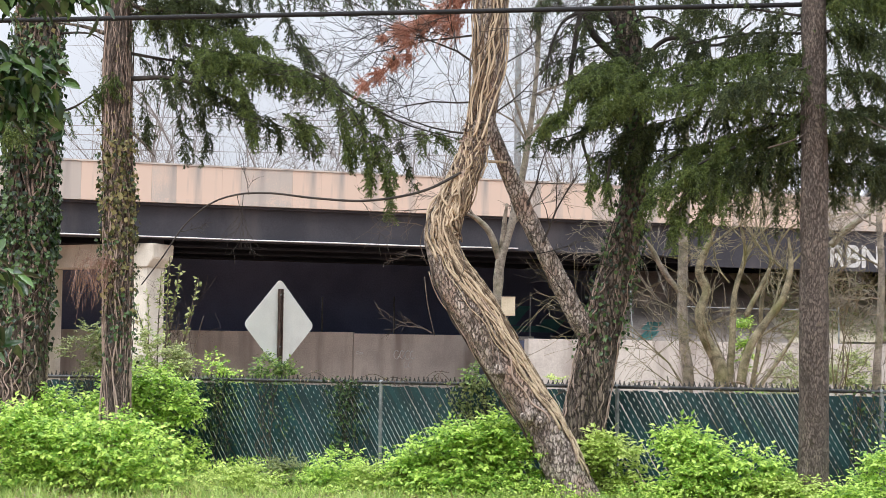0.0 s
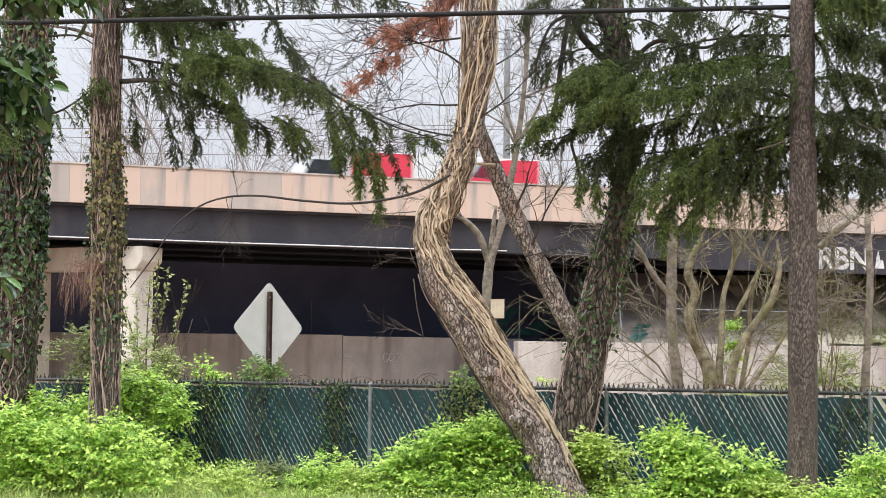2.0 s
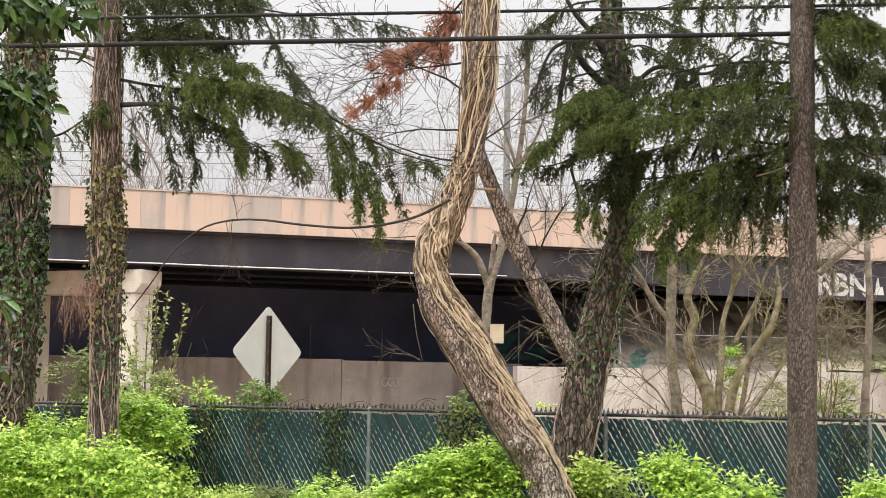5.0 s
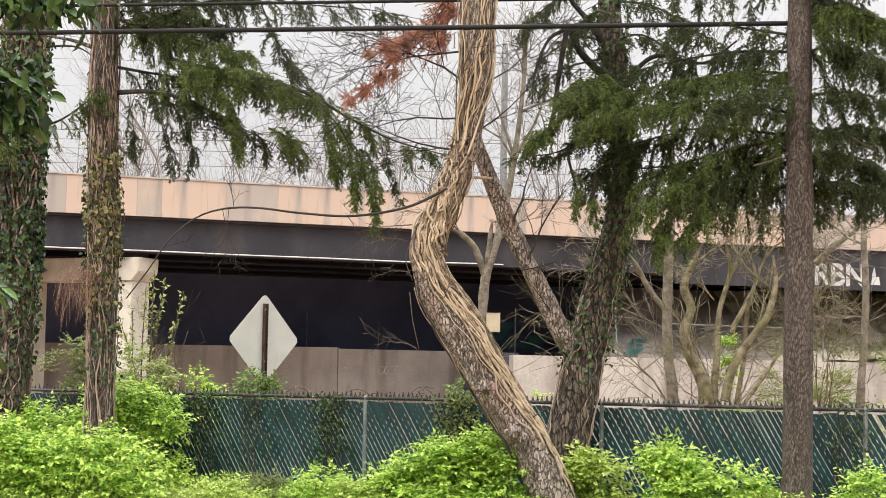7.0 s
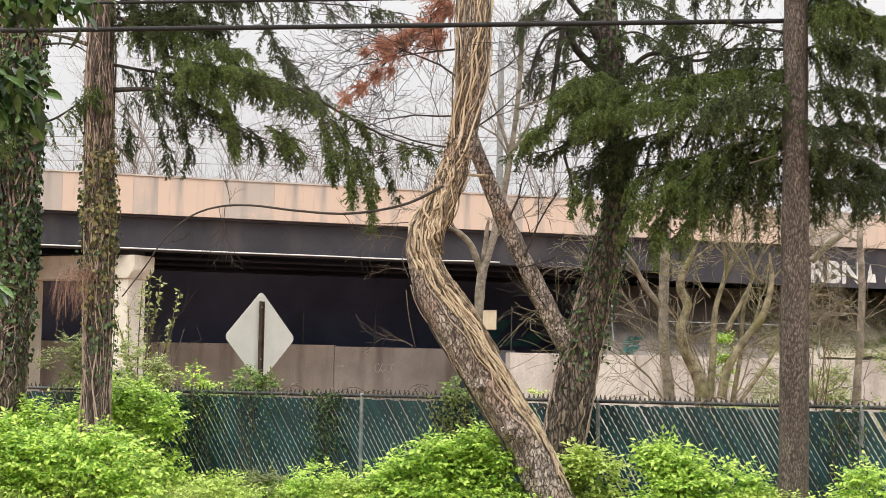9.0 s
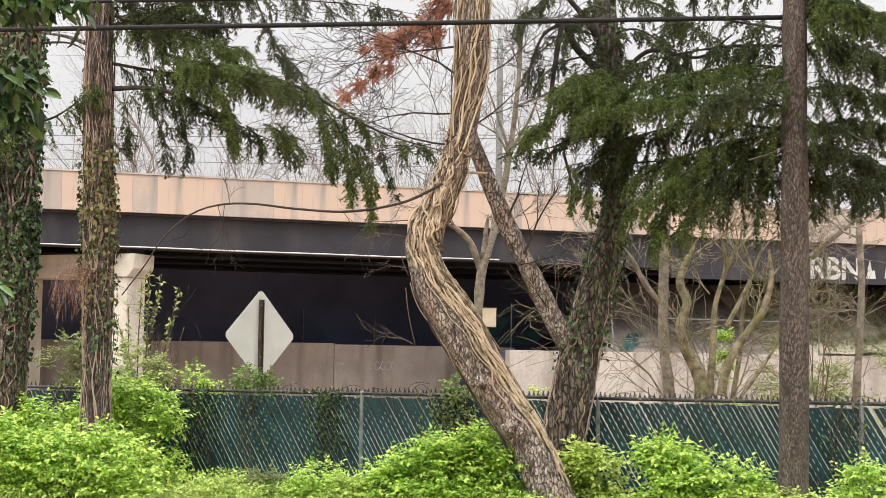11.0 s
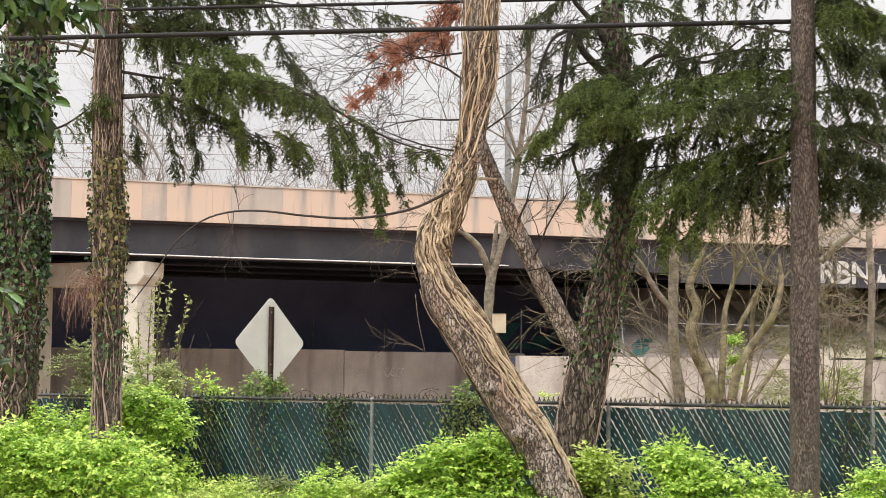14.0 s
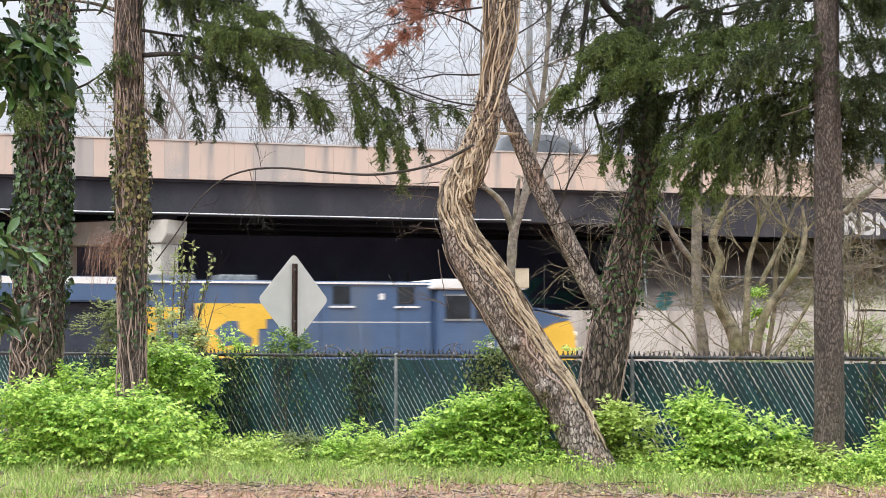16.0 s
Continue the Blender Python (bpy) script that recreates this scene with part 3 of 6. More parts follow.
def build_wall():
    # behind the pier the wall turns away, deeper under the deck
    turned = pose(-2.99, 0, 0, 0, 0, -25) @ pose(2.99, 0, 0)
    for a, b, k, m in ((-21.6, -15.4, 0, turned), (-15.4, -9.2, 0, turned), (-9.2, -2.99, 0, turned), (-2.99, 3.23, 0, None),
                       (1.27, 7.3, -4.5, None), (7.3, 13.5, -4.5, None), (13.5, 19.7, -4.5, None), (19.7, 26, -4.5, None)):
        panel = part("wall_panel", boxes(((a + 0.015, k, -2.3), (b - 0.015, k + 0.35, 2.15 if k else 2.32 if m else 2.28)), bevel=0.012), M["wall"], wall)
        if m:
            panel.matrix_basis = m
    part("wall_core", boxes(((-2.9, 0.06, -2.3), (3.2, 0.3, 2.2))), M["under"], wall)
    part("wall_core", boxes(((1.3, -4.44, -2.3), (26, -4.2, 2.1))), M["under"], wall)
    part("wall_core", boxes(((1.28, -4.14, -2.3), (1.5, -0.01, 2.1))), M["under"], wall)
    # the back wall's dark bluish colour stands in for shade
    part("back_wall", boxes(((-80, 5.0, -2.3), (60, 5.4, 5.7))), M["under"], wall, "dark back wall under the deck, shade put into its colour")
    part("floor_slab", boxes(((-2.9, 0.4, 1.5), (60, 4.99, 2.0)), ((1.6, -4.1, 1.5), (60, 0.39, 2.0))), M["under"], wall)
    # the paved slope where the span meets the ground
    bm = bmesh.new()
    vs = [bm.verts.new(c) for c in ((4.75, -4.0, 2.1), (40, -4.0, 2.1), (40, 0.5, 4.6), (6.3, 0.5, 4.6), (4.75, 1.0, 1.9), (40, 1.0, 1.9))]
    for q in ((0, 1, 2, 3), (3, 2, 5, 4), (0, 4, 5, 1)):
        bm.faces.new([vs[i] for i in q])
    bm.faces.new([vs[0], vs[3], vs[4]]); bm.faces.new([vs[1], vs[5], vs[2]])
    bmesh.ops.recalc_face_normals(bm, faces=bm.faces)
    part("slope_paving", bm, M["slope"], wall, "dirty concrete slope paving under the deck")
    # weathered earth over the slope where it comes out into the daylight
    v, f = [], []
    us, ws = np.linspace(10.6, 30, 50), np.linspace(0, 1, 12)
    for w in ws:
        for u in us:
            ease = min(1, (u - 10.6) / 1.5)
            v.append((u, -4.02 + 4.4 * w, 2.11 + 2.47 * w + ease * (0.1 + 0.22 * noise.noise(Vector((u * 0.8, w * 4, 2))) + 0.1 * noise.noise(Vector((u * 3, w * 10, 2)))) + 0.012))
    n = len(us)
    f = [(j * n + i, j * n + i + 1, (j + 1) * n + i + 1, (j + 1) * n + i) for j in range(len(ws) - 1) for i in range(n - 1)]
    part("earth_slope", mesh_np("earth_slope", v, f, True), M["earth"], wall, "pale weathered earth on the slope")
    r = np.random.default_rng(61)
    m = 5200
    u, w = r.uniform(10.8, 20, m), r.random(m)
    keep = np.array([noise.noise(Vector((a * 0.7, b * 3, 9))) for a, b in zip(u, w)]) > -0.1
    u, w = u[keep], w[keep]
    m = len(u)
    L = 0.06 + 0.1 * r.random(m)
    lv, lf = leaves(np.stack([u, -4.0 + 4.4 * w, 2.2 + 2.47 * w + 0.5 * r.random(m) ** 2], 1), r.normal(size=(m, 3)) + np.array([0, -0.3, 0.8]), r.normal(size=(m, 3)), L, L * 0.45)
    tagged(part("weeds", mesh_np("weeds", lv, lf), M["bush_dull"], wall, "sparse olive weeds on the slope"), kind="stuff")
    for x, h, lean in ((-3.84, 1.3, 0), (-1.58, 1.35, 0), (3.16, 1.6, 0), (POST[0], 1.55, -0.12), (POST[1], 1.2, 0), (POST[2], 1.2, 0)):
        k = 0.75 if x < -3 else 0.2 if x < 4 else -4.3
        # the two left posts get a dark material in place of deck shade
        tube("fence_post", [(x + lean, k, 2.15 + h, 0.026), (x + lean * 0.9, k, 2.15 + h * 0.6, 0.026), (x, k, 2.05, 0.026)], M["rail"] if x < 0 else M["galv"], wall, 6, 0.2)
    tube("fence_rail", [(POST[1], -4.3, 3.24, 0.02), (10, -4.3, 3.22, 0.02), (POST[2], -4.3, 3.24, 0.02)], M["galv"], wall, 6, 0.3)


build_wall()


def flat_shape(outline, name, material, parent, y, th=0.006):
    return part(name, prism(outline, y - th, y), material, parent)


def build_graffiti():
    # block letters on the girder
    font = bpy.data.curves.new("graffiti_letters", "FONT")
    font.body, font.size, font.extrude, font.offset = "RBN", 1.0, 0.003, 0.026
    text = new("graffiti_text", font)
    me = bpy.data.meshes.new_from_object(text)
    bpy.data.objects.remove(text)
    ob = part("painted_letters", me, M["spray_white"], bridge, "white block graffiti letters")
    ob.matrix_basis = pose(13.12, 0.09, 4.64, 90, 0, 0)
    for x0, x1, z0, z1 in ((15.25, 15.62, 4.69, 4.96), (15.3, 15.46, 4.965, 5.25), (15.95, 16.6, 4.71, 5.25)):
        flat_shape([(x0, z0), (x1, z0), (x1 - 0.05, z1), (x0 + 0.08, z1)], "paint_patch", M["spray_white"], bridge, 0.093)
    # unreadable scrawls as loose strokes
    def scrawl(x, z, w, h, parent, y, n, r, name, mat="spray_white"):
        rr = random.Random(int(x * 10))
        pieces = []
        for k in range(n):
            cx = x + w * (k + 0.5) / n
            pts = [(cx + w / n * 0.42 * math.cos(a) + rr.uniform(-0.02, 0.02), y, z + h / 2 * math.sin(a) + rr.uniform(-0.03, 0.03), r) for a in np.linspace(0.4 + rr.random(), 5.2 + rr.random(), 7)]
            pieces.append(tube_arrays(spline(pts, 0.03), 4))
        v, f = merge(pieces)
        part(name, mesh_np(name, v, f), M[mat], parent)
    scrawl(-1.62, 1.62, 0.72, 0.26, wall, -0.008, 4, 0.016, "scrawl")
    scrawl(-1.3, 1.3, 0.3, 0.2, wall, -0.006, 2, 0.011, "scrawl")
    scrawl(-2.9, 1.66, 0.3, 0.05, wall, -0.004, 1, 0.012, "scrawl")
    scrawl(-3.8, 4.3, 0.6, 0.35, pier, -0.444, 3, 0.012, "scrawl", "cable")
    scrawl(-3.78, 3.9, 0.55, 0.3, pier, -0.444, 3, 0.009, "scrawl", "cable")
    # broad teal strokes on the back wall and the slope
    for q in (((4.0, 2.5), (6.0, 2.5), (6.4, 2.98), (5.55, 2.98), (5.4, 2.72), (4.1, 2.72)), ((4.0, 2.76), (4.45, 2.76), (5.05, 3.45), (4.6, 3.45))):
        flat_shape(q, "paint_stroke", M["spray_teal"], wall, 4.99)
    for x, y0, w in ((5.2, -3.85, 0.5), (5.55, -3.3, 0.55)):
        bm = bmesh.new()
        k = 2.5 / 4.5
        vs = [bm.verts.new((a, b, 2.1 + (b + 4.0) * k + 0.008)) for a, b in ((x, y0), (x + w, y0), (x + w + 0.5, y0 + 0.5), (x + 0.5, y0 + 0.5))]
        bm.faces.new(vs)
        bmesh.ops.solidify(bm, geom=list(bm.faces), thickness=0.004)
        part("paint_stroke", bm, M["spray_teal"], wall)


build_graffiti()

# ---- track ----
track = tagged(empty("railway_track", (0, 44, -1.8), TURN), "railway track of steel rails on ballast", "track", kind="structure")
RAIL = 0.04
part("ballast_bed", prism([(-260, -0.45), (260, -0.45), (260, -0.18), (-260, -0.18)], -0.8, 2.9), M["ballast"], track)
for y in (0.75, 2.185):
    part("rail", boxes(((-260, y - 0.035, -0.02), (260, y + 0.035, RAIL)), ((-260, y - 0.07, -0.178), (260, y + 0.07, -0.02))), M["steel"], track)


# ---- the slatted fence ----
FENCE_A, FENCE_B = Vector((-9.35, 24.2, 0)), Vector((7.82, 17.6, 0))


def build_fence():
    d = FENCE_B - FENCE_A
    length, turn = d.length, math.degrees(math.atan2(d.y, d.x))
    fence = tagged(empty("slatted_fence", FENCE_A, turn), "dark teal slatted chain-link fence with grey posts, partly overgrown", "fence")
    top = 1.255
    first = 6.13 - 3.065 * 2 + 0.01
    for k in range(7):
        x = first + 3.065 * k
        if x < length:
            bm = bmesh.new()
            bmesh.ops.create_cone(bm, cap_ends=True, segments=12, radius1=0.026, radius2=0.026, depth=1.34, matrix=Matrix.Translation((x, 0.0, 0.585)))
            bmesh.ops.create_uvsphere(bm, u_segments=10, v_segments=6, radius=0.034, matrix=Matrix.Translation((x, 0.0, 1.255)))
            part("post", bm, M["galv"], fence)
    tube("top_rail", [(0, -0.01, top, 0.021), (length / 2, -0.01, top, 0.021), (length, -0.01, top, 0.021)], M["rail"], fence, 8, 1.0)
    # slats along one diagonal of the weave
    pitch, lean, lo, hi = 0.06, 0.56, 0.03, 1.24
    run = (hi - lo) * lean
    count = int((length + run) / pitch)
    # wire that weaves in and out between the slats, and the twisted tips over the rail
    pieces = []
    zs = np.linspace(hi, lo, 54)
    for k in range(count):
        x = -run + (k - 0.06) * pitch
        px = x + (hi - zs) * lean
        ok = (px > 0) & (px < length)
        if ok.sum() < 3:
            continue
        loose = np.array([noise.noise(Vector((a * 1.3, z * 2.2, 5))) for a, z in zip(px, zs)])
        py = -0.0015 - 0.008 * np.sin(zs * 2 * math.pi / 0.092 + k * math.pi * 0.8) - 0.016 * loose
        pieces.append(tube_arrays(np.stack([px, py, zs, np.full(len(zs), 0.004)], 1)[ok], 4))
    v, f = merge(pieces)
    tagged(part("wire_mesh", mesh_np("wire_mesh", v, f, True), M["wire"], fence, "pale galvanised wire woven through the slats"), kind="stuff")
    b, t = [], []
    for k in range(int(length / 0.06)):
        x = k * 0.06 + random.uniform(-0.008, 0.008)
        tip = 0.035 + 0.035 * random.random()
        b += [(x - 0.018, 0, top + 0.005), (x + 0.018, 0, top + 0.005), (x - 0.02, 0, top + 0.012)]
        t += [(x + 0.006, 0, top + 0.015 + tip), (x - 0.006, 0, top + 0.015 + tip), (x + 0.02, 0, top + 0.02)]
    v, f = tube_sticks(np.array(b), np.array(t), 0.009)
    tagged(part("wire_fringe", mesh_np("wire_fringe", v, f), M["tips"], fence, "dark twisted wire tips over the rail"), kind="stuff")
    meshes = []
    for w in (0.054, 0.056, 0.058, 0.0595):
        bm = bmesh.new()
        vs = []
        for y in (-0.004, -0.001):
            vs += [bm.verts.new(c) for c in ((0, y, hi - 0.03), (w, y, hi - 0.03), (w + run, y, lo + 0.02), (run, y, lo + 0.02))]
        for q in ((0, 3, 2, 1), (4, 5, 6, 7), (0, 1, 5, 4), (1, 2, 6, 5), (2, 3, 7, 6), (3, 0, 4, 7)):
            bm.faces.new([vs[i] for i in q])
        bmesh.ops.recalc_face_normals(bm, faces=bm.faces)
        me = bpy.data.meshes.new("slat")
        bm.to_mesh(me); bm.free()
        me.materials.append(M["slat"])
        meshes.append(me)
    r = random.Random(2)
    for k in range(count):
        if r.random() < 0.012:
            continue
        s = part("slat", meshes[r.choice((0, 1, 2, 2, 3, 3))], None, fence)
        s.location = (-run + k * pitch + r.uniform(-0.003, 0.003), r.uniform(-0.002, 0.001), r.uniform(-0.012, 0.008))


build_fence()


# ---- the sign behind the fence, seen from its back ----
def build_sign():
    x, y, z = (-2.26, 23, 2)
    sign = tagged(empty("diamond_road_sign", (x, y, ground_height(x, y)), 46.5), "back of a diamond-shaped aluminium road sign on a brown post", "sign")
    zc = z - ground_height(x, y)
    h, r = 0.645, 0.07
    pts = []
    for a in (90, 0, -90, 180):
        cx, cz = (h - r * 1.41) * math.cos(radians(a)), (h - r * 1.41) * math.sin(radians(a))
        for da in (40, 20, 0, -20, -40):
            pts.append((cx + r * math.cos(radians(a + da)), zc + cz + r * math.sin(radians(a + da))))
    part("plate", prism(pts, 0.0, 0.004), M["signback"], sign)
    bm = boxes(((-0.035, -0.04, -0.3), (-0.027, -0.002, zc + 0.5)), ((0.027, -0.04, -0.3), (0.035, -0.002, zc + 0.5)), ((-0.027, -0.012, -0.3), (0.027, -0.006, zc + 0.5)))
    part("post", bm, M["rust"], sign, "brown U-channel steel post")
    for dz in (0.42, -0.3):
        bm = bmesh.new()
        bmesh.ops.create_cone(bm, cap_ends=True, segments=8, radius1=0.014, radius2=0.014, depth=0.012, matrix=Matrix.Translation((0, -0.016, zc + dz)) @ Matrix.Rotation(math.pi / 2, 4, "X"))
        part("bolt", bm, M["galv"], sign)


build_sign()


# ---- trees ----
def trunk_path(points):
    return spline(points, 0.04)


def build_ivy_tree():
    tree = tagged(empty("ivy_tree", (-5.3, 21, 0.71)), "large tree trunk wrapped in dark ivy and brown creeper", "tree")
    base = Vector(tree.location)
    path = trunk_path([(*(-5.34, 21, 0.11), 0.36), (*(-5.33, 21, 1.03), 0.31), (*(-5.31, 21, 2.03), 0.29), (*(-5.27, 21, 3.19), 0.28), (*(-5.26, 21, 4.27), 0.27), (*(-5.23, 21, 5.37), 0.26), (*(-5.24, 21, 6.54), 0.25), (*(-5.26, 21, 8.02), 0.23)])
    path[:, :3] -= base
    v, f = tube_arrays(path, 30, 0.25, 5)
    part("trunk", mesh_np("trunk", v, f, True), M["bark_dark"], tree)
    ivy_on(tree, path, 3600, 0.28, 0.68, "ivy", 0.075, 0.1, 110)
    ivy_on(tree, path, 700, 0.15, 0.4, "ivy", 0.06, 0.06, 25)
    ivy_on(tree, path, 700, 0.6, 0.95, "ivy_dry", 0.06, 0.06, 40)
    ivy_on(tree, path, 900, 0.2, 0.95, "ivy", 0.07, 0.1, 50)
    creepers_on(tree, path, 48, 0.02, 0.98, "vine_brown", 0.013, 0.12)
    creepers_on(tree, path, 60, 0.02, 0.42, "vine_brown", 0.009, 0.3)
    for pts, dens, hang, mat in (
        ([(-5.07, 21, 5.66), (-4.52, 20.8, 5.63), (-4.15, 20.6, 5.38)], 0, 0.3, "needle"),
        ([(-5, 21, 4.64), (-4.68, 20.7, 4.67), (-4.31, 20.4, 4.84), (-4.09, 20.2, 5.02)], 34, 0.3, "needle"),
        ([(-5.17, 20.7, 4.31), (-5.28, 20.3, 4.36), (-5.55, 20, 4.28)], 40, 0.35, "needle"),
    ):
        pts = [tuple(Vector(q) - base) for q in pts]
        spruce_bough(tree, pts, dens, hang, mat, 0.03)
    return tree


def build_slim_tree():
    tree = tagged(empty("slim_creeper_tree", (-3.99, 20.5, 0.65)), "slim upright trunk wrapped in brown creeper and ivy", "tree")
    base = Vector(tree.location)
    L = lambda q: tuple(Vector(q) - base)
    path = trunk_path([(*(-4.03, 20.5, 0.09), 0.19), (*(-4.01, 20.5, 1.06), 0.165), (*(-4.02, 20.5, 2.04), 0.16), (*(-4.04, 20.5, 3.16), 0.165), (*(-4.07, 20.5, 4.01), 0.16), (*(-4.1, 20.5, 5.15), 0.155), (*(-4.11, 20.5, 6.01), 0.145), (*(-4.13, 20.5, 7.59), 0.12)])
    path[:, :3] -= base
    v, f = tube_arrays(path, 22, 0.3, 4)
    part("trunk", mesh_np("trunk", v, f, True), M["bark_brown"], tree)
    creepers_on(tree, path, 60, 0.02, 0.98, "vine_brown", 0.01, 0.2)
    creepers_on(tree, path, 90, 0.02, 0.98, "vine_brown", 0.0055, 1.1)
    ivy_on(tree, path, 900, 0.3, 0.55, "ivy_dry", 0.06, 0.09, 45)
    ivy_on(tree, path, 420, 0.2, 0.5, "ivy", 0.055, 0.09, 25)
    ivy_on(tree, path, 160, 0.5, 0.72, "ivy_dry", 0.05, 0.07, 16)
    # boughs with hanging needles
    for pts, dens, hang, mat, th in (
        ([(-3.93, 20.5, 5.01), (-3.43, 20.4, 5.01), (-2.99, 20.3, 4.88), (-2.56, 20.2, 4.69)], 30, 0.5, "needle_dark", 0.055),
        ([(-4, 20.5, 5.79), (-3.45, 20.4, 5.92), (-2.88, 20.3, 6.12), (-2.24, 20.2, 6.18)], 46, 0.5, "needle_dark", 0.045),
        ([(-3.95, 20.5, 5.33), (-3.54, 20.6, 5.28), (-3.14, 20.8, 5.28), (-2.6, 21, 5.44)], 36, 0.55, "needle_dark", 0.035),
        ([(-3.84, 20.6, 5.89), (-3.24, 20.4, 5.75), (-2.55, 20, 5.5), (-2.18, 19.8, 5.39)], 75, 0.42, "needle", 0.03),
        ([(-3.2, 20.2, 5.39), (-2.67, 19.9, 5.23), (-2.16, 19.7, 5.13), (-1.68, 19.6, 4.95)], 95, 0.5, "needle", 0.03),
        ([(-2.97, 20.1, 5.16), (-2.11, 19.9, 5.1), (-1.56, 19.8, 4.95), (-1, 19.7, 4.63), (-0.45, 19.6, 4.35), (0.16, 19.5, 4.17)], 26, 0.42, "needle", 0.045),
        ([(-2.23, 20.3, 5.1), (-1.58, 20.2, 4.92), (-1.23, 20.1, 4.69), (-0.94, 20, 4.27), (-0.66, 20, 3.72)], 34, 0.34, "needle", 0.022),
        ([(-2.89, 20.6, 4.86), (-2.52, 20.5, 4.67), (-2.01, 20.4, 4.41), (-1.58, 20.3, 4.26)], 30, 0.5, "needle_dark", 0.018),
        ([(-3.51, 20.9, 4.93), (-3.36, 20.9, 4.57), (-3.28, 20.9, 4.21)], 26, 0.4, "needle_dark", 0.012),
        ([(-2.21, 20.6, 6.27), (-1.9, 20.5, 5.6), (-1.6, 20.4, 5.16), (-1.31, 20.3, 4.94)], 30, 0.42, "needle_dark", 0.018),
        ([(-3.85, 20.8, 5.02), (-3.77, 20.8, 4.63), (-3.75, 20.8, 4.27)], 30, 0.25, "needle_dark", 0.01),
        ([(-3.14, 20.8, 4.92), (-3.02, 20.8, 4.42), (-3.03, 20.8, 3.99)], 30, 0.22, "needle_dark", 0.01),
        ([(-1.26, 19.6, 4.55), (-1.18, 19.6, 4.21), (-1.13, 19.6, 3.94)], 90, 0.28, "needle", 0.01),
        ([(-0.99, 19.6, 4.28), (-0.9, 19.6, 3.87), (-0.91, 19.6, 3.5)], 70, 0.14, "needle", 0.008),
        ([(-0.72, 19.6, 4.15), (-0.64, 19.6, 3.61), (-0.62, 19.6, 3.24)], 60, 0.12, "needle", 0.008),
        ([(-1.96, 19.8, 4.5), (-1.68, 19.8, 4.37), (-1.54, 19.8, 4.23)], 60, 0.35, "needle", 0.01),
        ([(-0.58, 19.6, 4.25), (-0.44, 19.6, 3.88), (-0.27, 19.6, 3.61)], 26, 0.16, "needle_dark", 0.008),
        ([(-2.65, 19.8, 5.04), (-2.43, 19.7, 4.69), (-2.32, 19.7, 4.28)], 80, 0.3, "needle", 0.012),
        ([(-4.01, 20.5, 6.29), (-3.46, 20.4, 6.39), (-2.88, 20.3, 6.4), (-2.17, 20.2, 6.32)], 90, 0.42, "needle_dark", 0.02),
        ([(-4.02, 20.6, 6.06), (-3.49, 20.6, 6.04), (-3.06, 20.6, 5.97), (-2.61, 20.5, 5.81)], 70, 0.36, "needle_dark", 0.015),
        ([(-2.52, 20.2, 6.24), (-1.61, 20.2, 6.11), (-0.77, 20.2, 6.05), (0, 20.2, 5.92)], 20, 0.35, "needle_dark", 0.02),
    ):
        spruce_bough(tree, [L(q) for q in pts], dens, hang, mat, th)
    for pts, th in (
        ([(-4, 20.5, 6.01), (-3.8, 20.4, 5.88), (-3.22, 20.3, 5.82), (-2.14, 20, 5.71)], 0.03),
        ([(-4.24, 20.5, 5.57), (-4.55, 20.6, 5.68), (-4.93, 20.7, 5.75)], 0.03),
        ([(-3.89, 20.5, 4.33), (-3.73, 20.4, 4.18), (-3.57, 20.3, 4.01)], 0.022),
    ):
        tube("bough", [(*L(q), th * (1 - 0.6 * i / (len(pts) - 1))) for i, q in enumerate(pts)], M["bark_dark"], tree, 7, 0.08, 0.15)
    # a dead brush of rusty twigs low on the trunk
    b, t = [], []
    for k in range(120):
        o = np.array(L((-4.05, 20.3, 2.66))) + rng.normal(size=3) * 0.03
        e = o + np.array([-0.45 * rng.random(), 0.15 * rng.normal(), 0.06 + 0.06 * rng.normal()])
        m = e + np.array([-0.03 + 0.05 * rng.normal(), 0.05 * rng.normal(), -0.05 - 0.2 * rng.random()])
        g = m + np.array([-0.03 + 0.08 * rng.normal(), 0.05 * rng.normal(), -0.08 - 0.35 * rng.random()])
        b += [o, e, m]; t += [e, m, g]
    v, f = tube_sticks(np.array(b), np.array(t), 0.002)
    tagged(part("dead_brush", mesh_np("dead_brush", v, f), M["brush"], tree, "rusty dead brush of twigs"), kind="stuff")


def cone_shape(radius):
    bm = bmesh.new()
    bmesh.ops.create_icosphere(bm, subdivisions=2, radius=radius)
    for w in bm.verts:
        w.co.z *= 1.8
        w.co += w.co.normalized() * radius * 0.18 * math.sin(w.co.z * 300)
    return bm


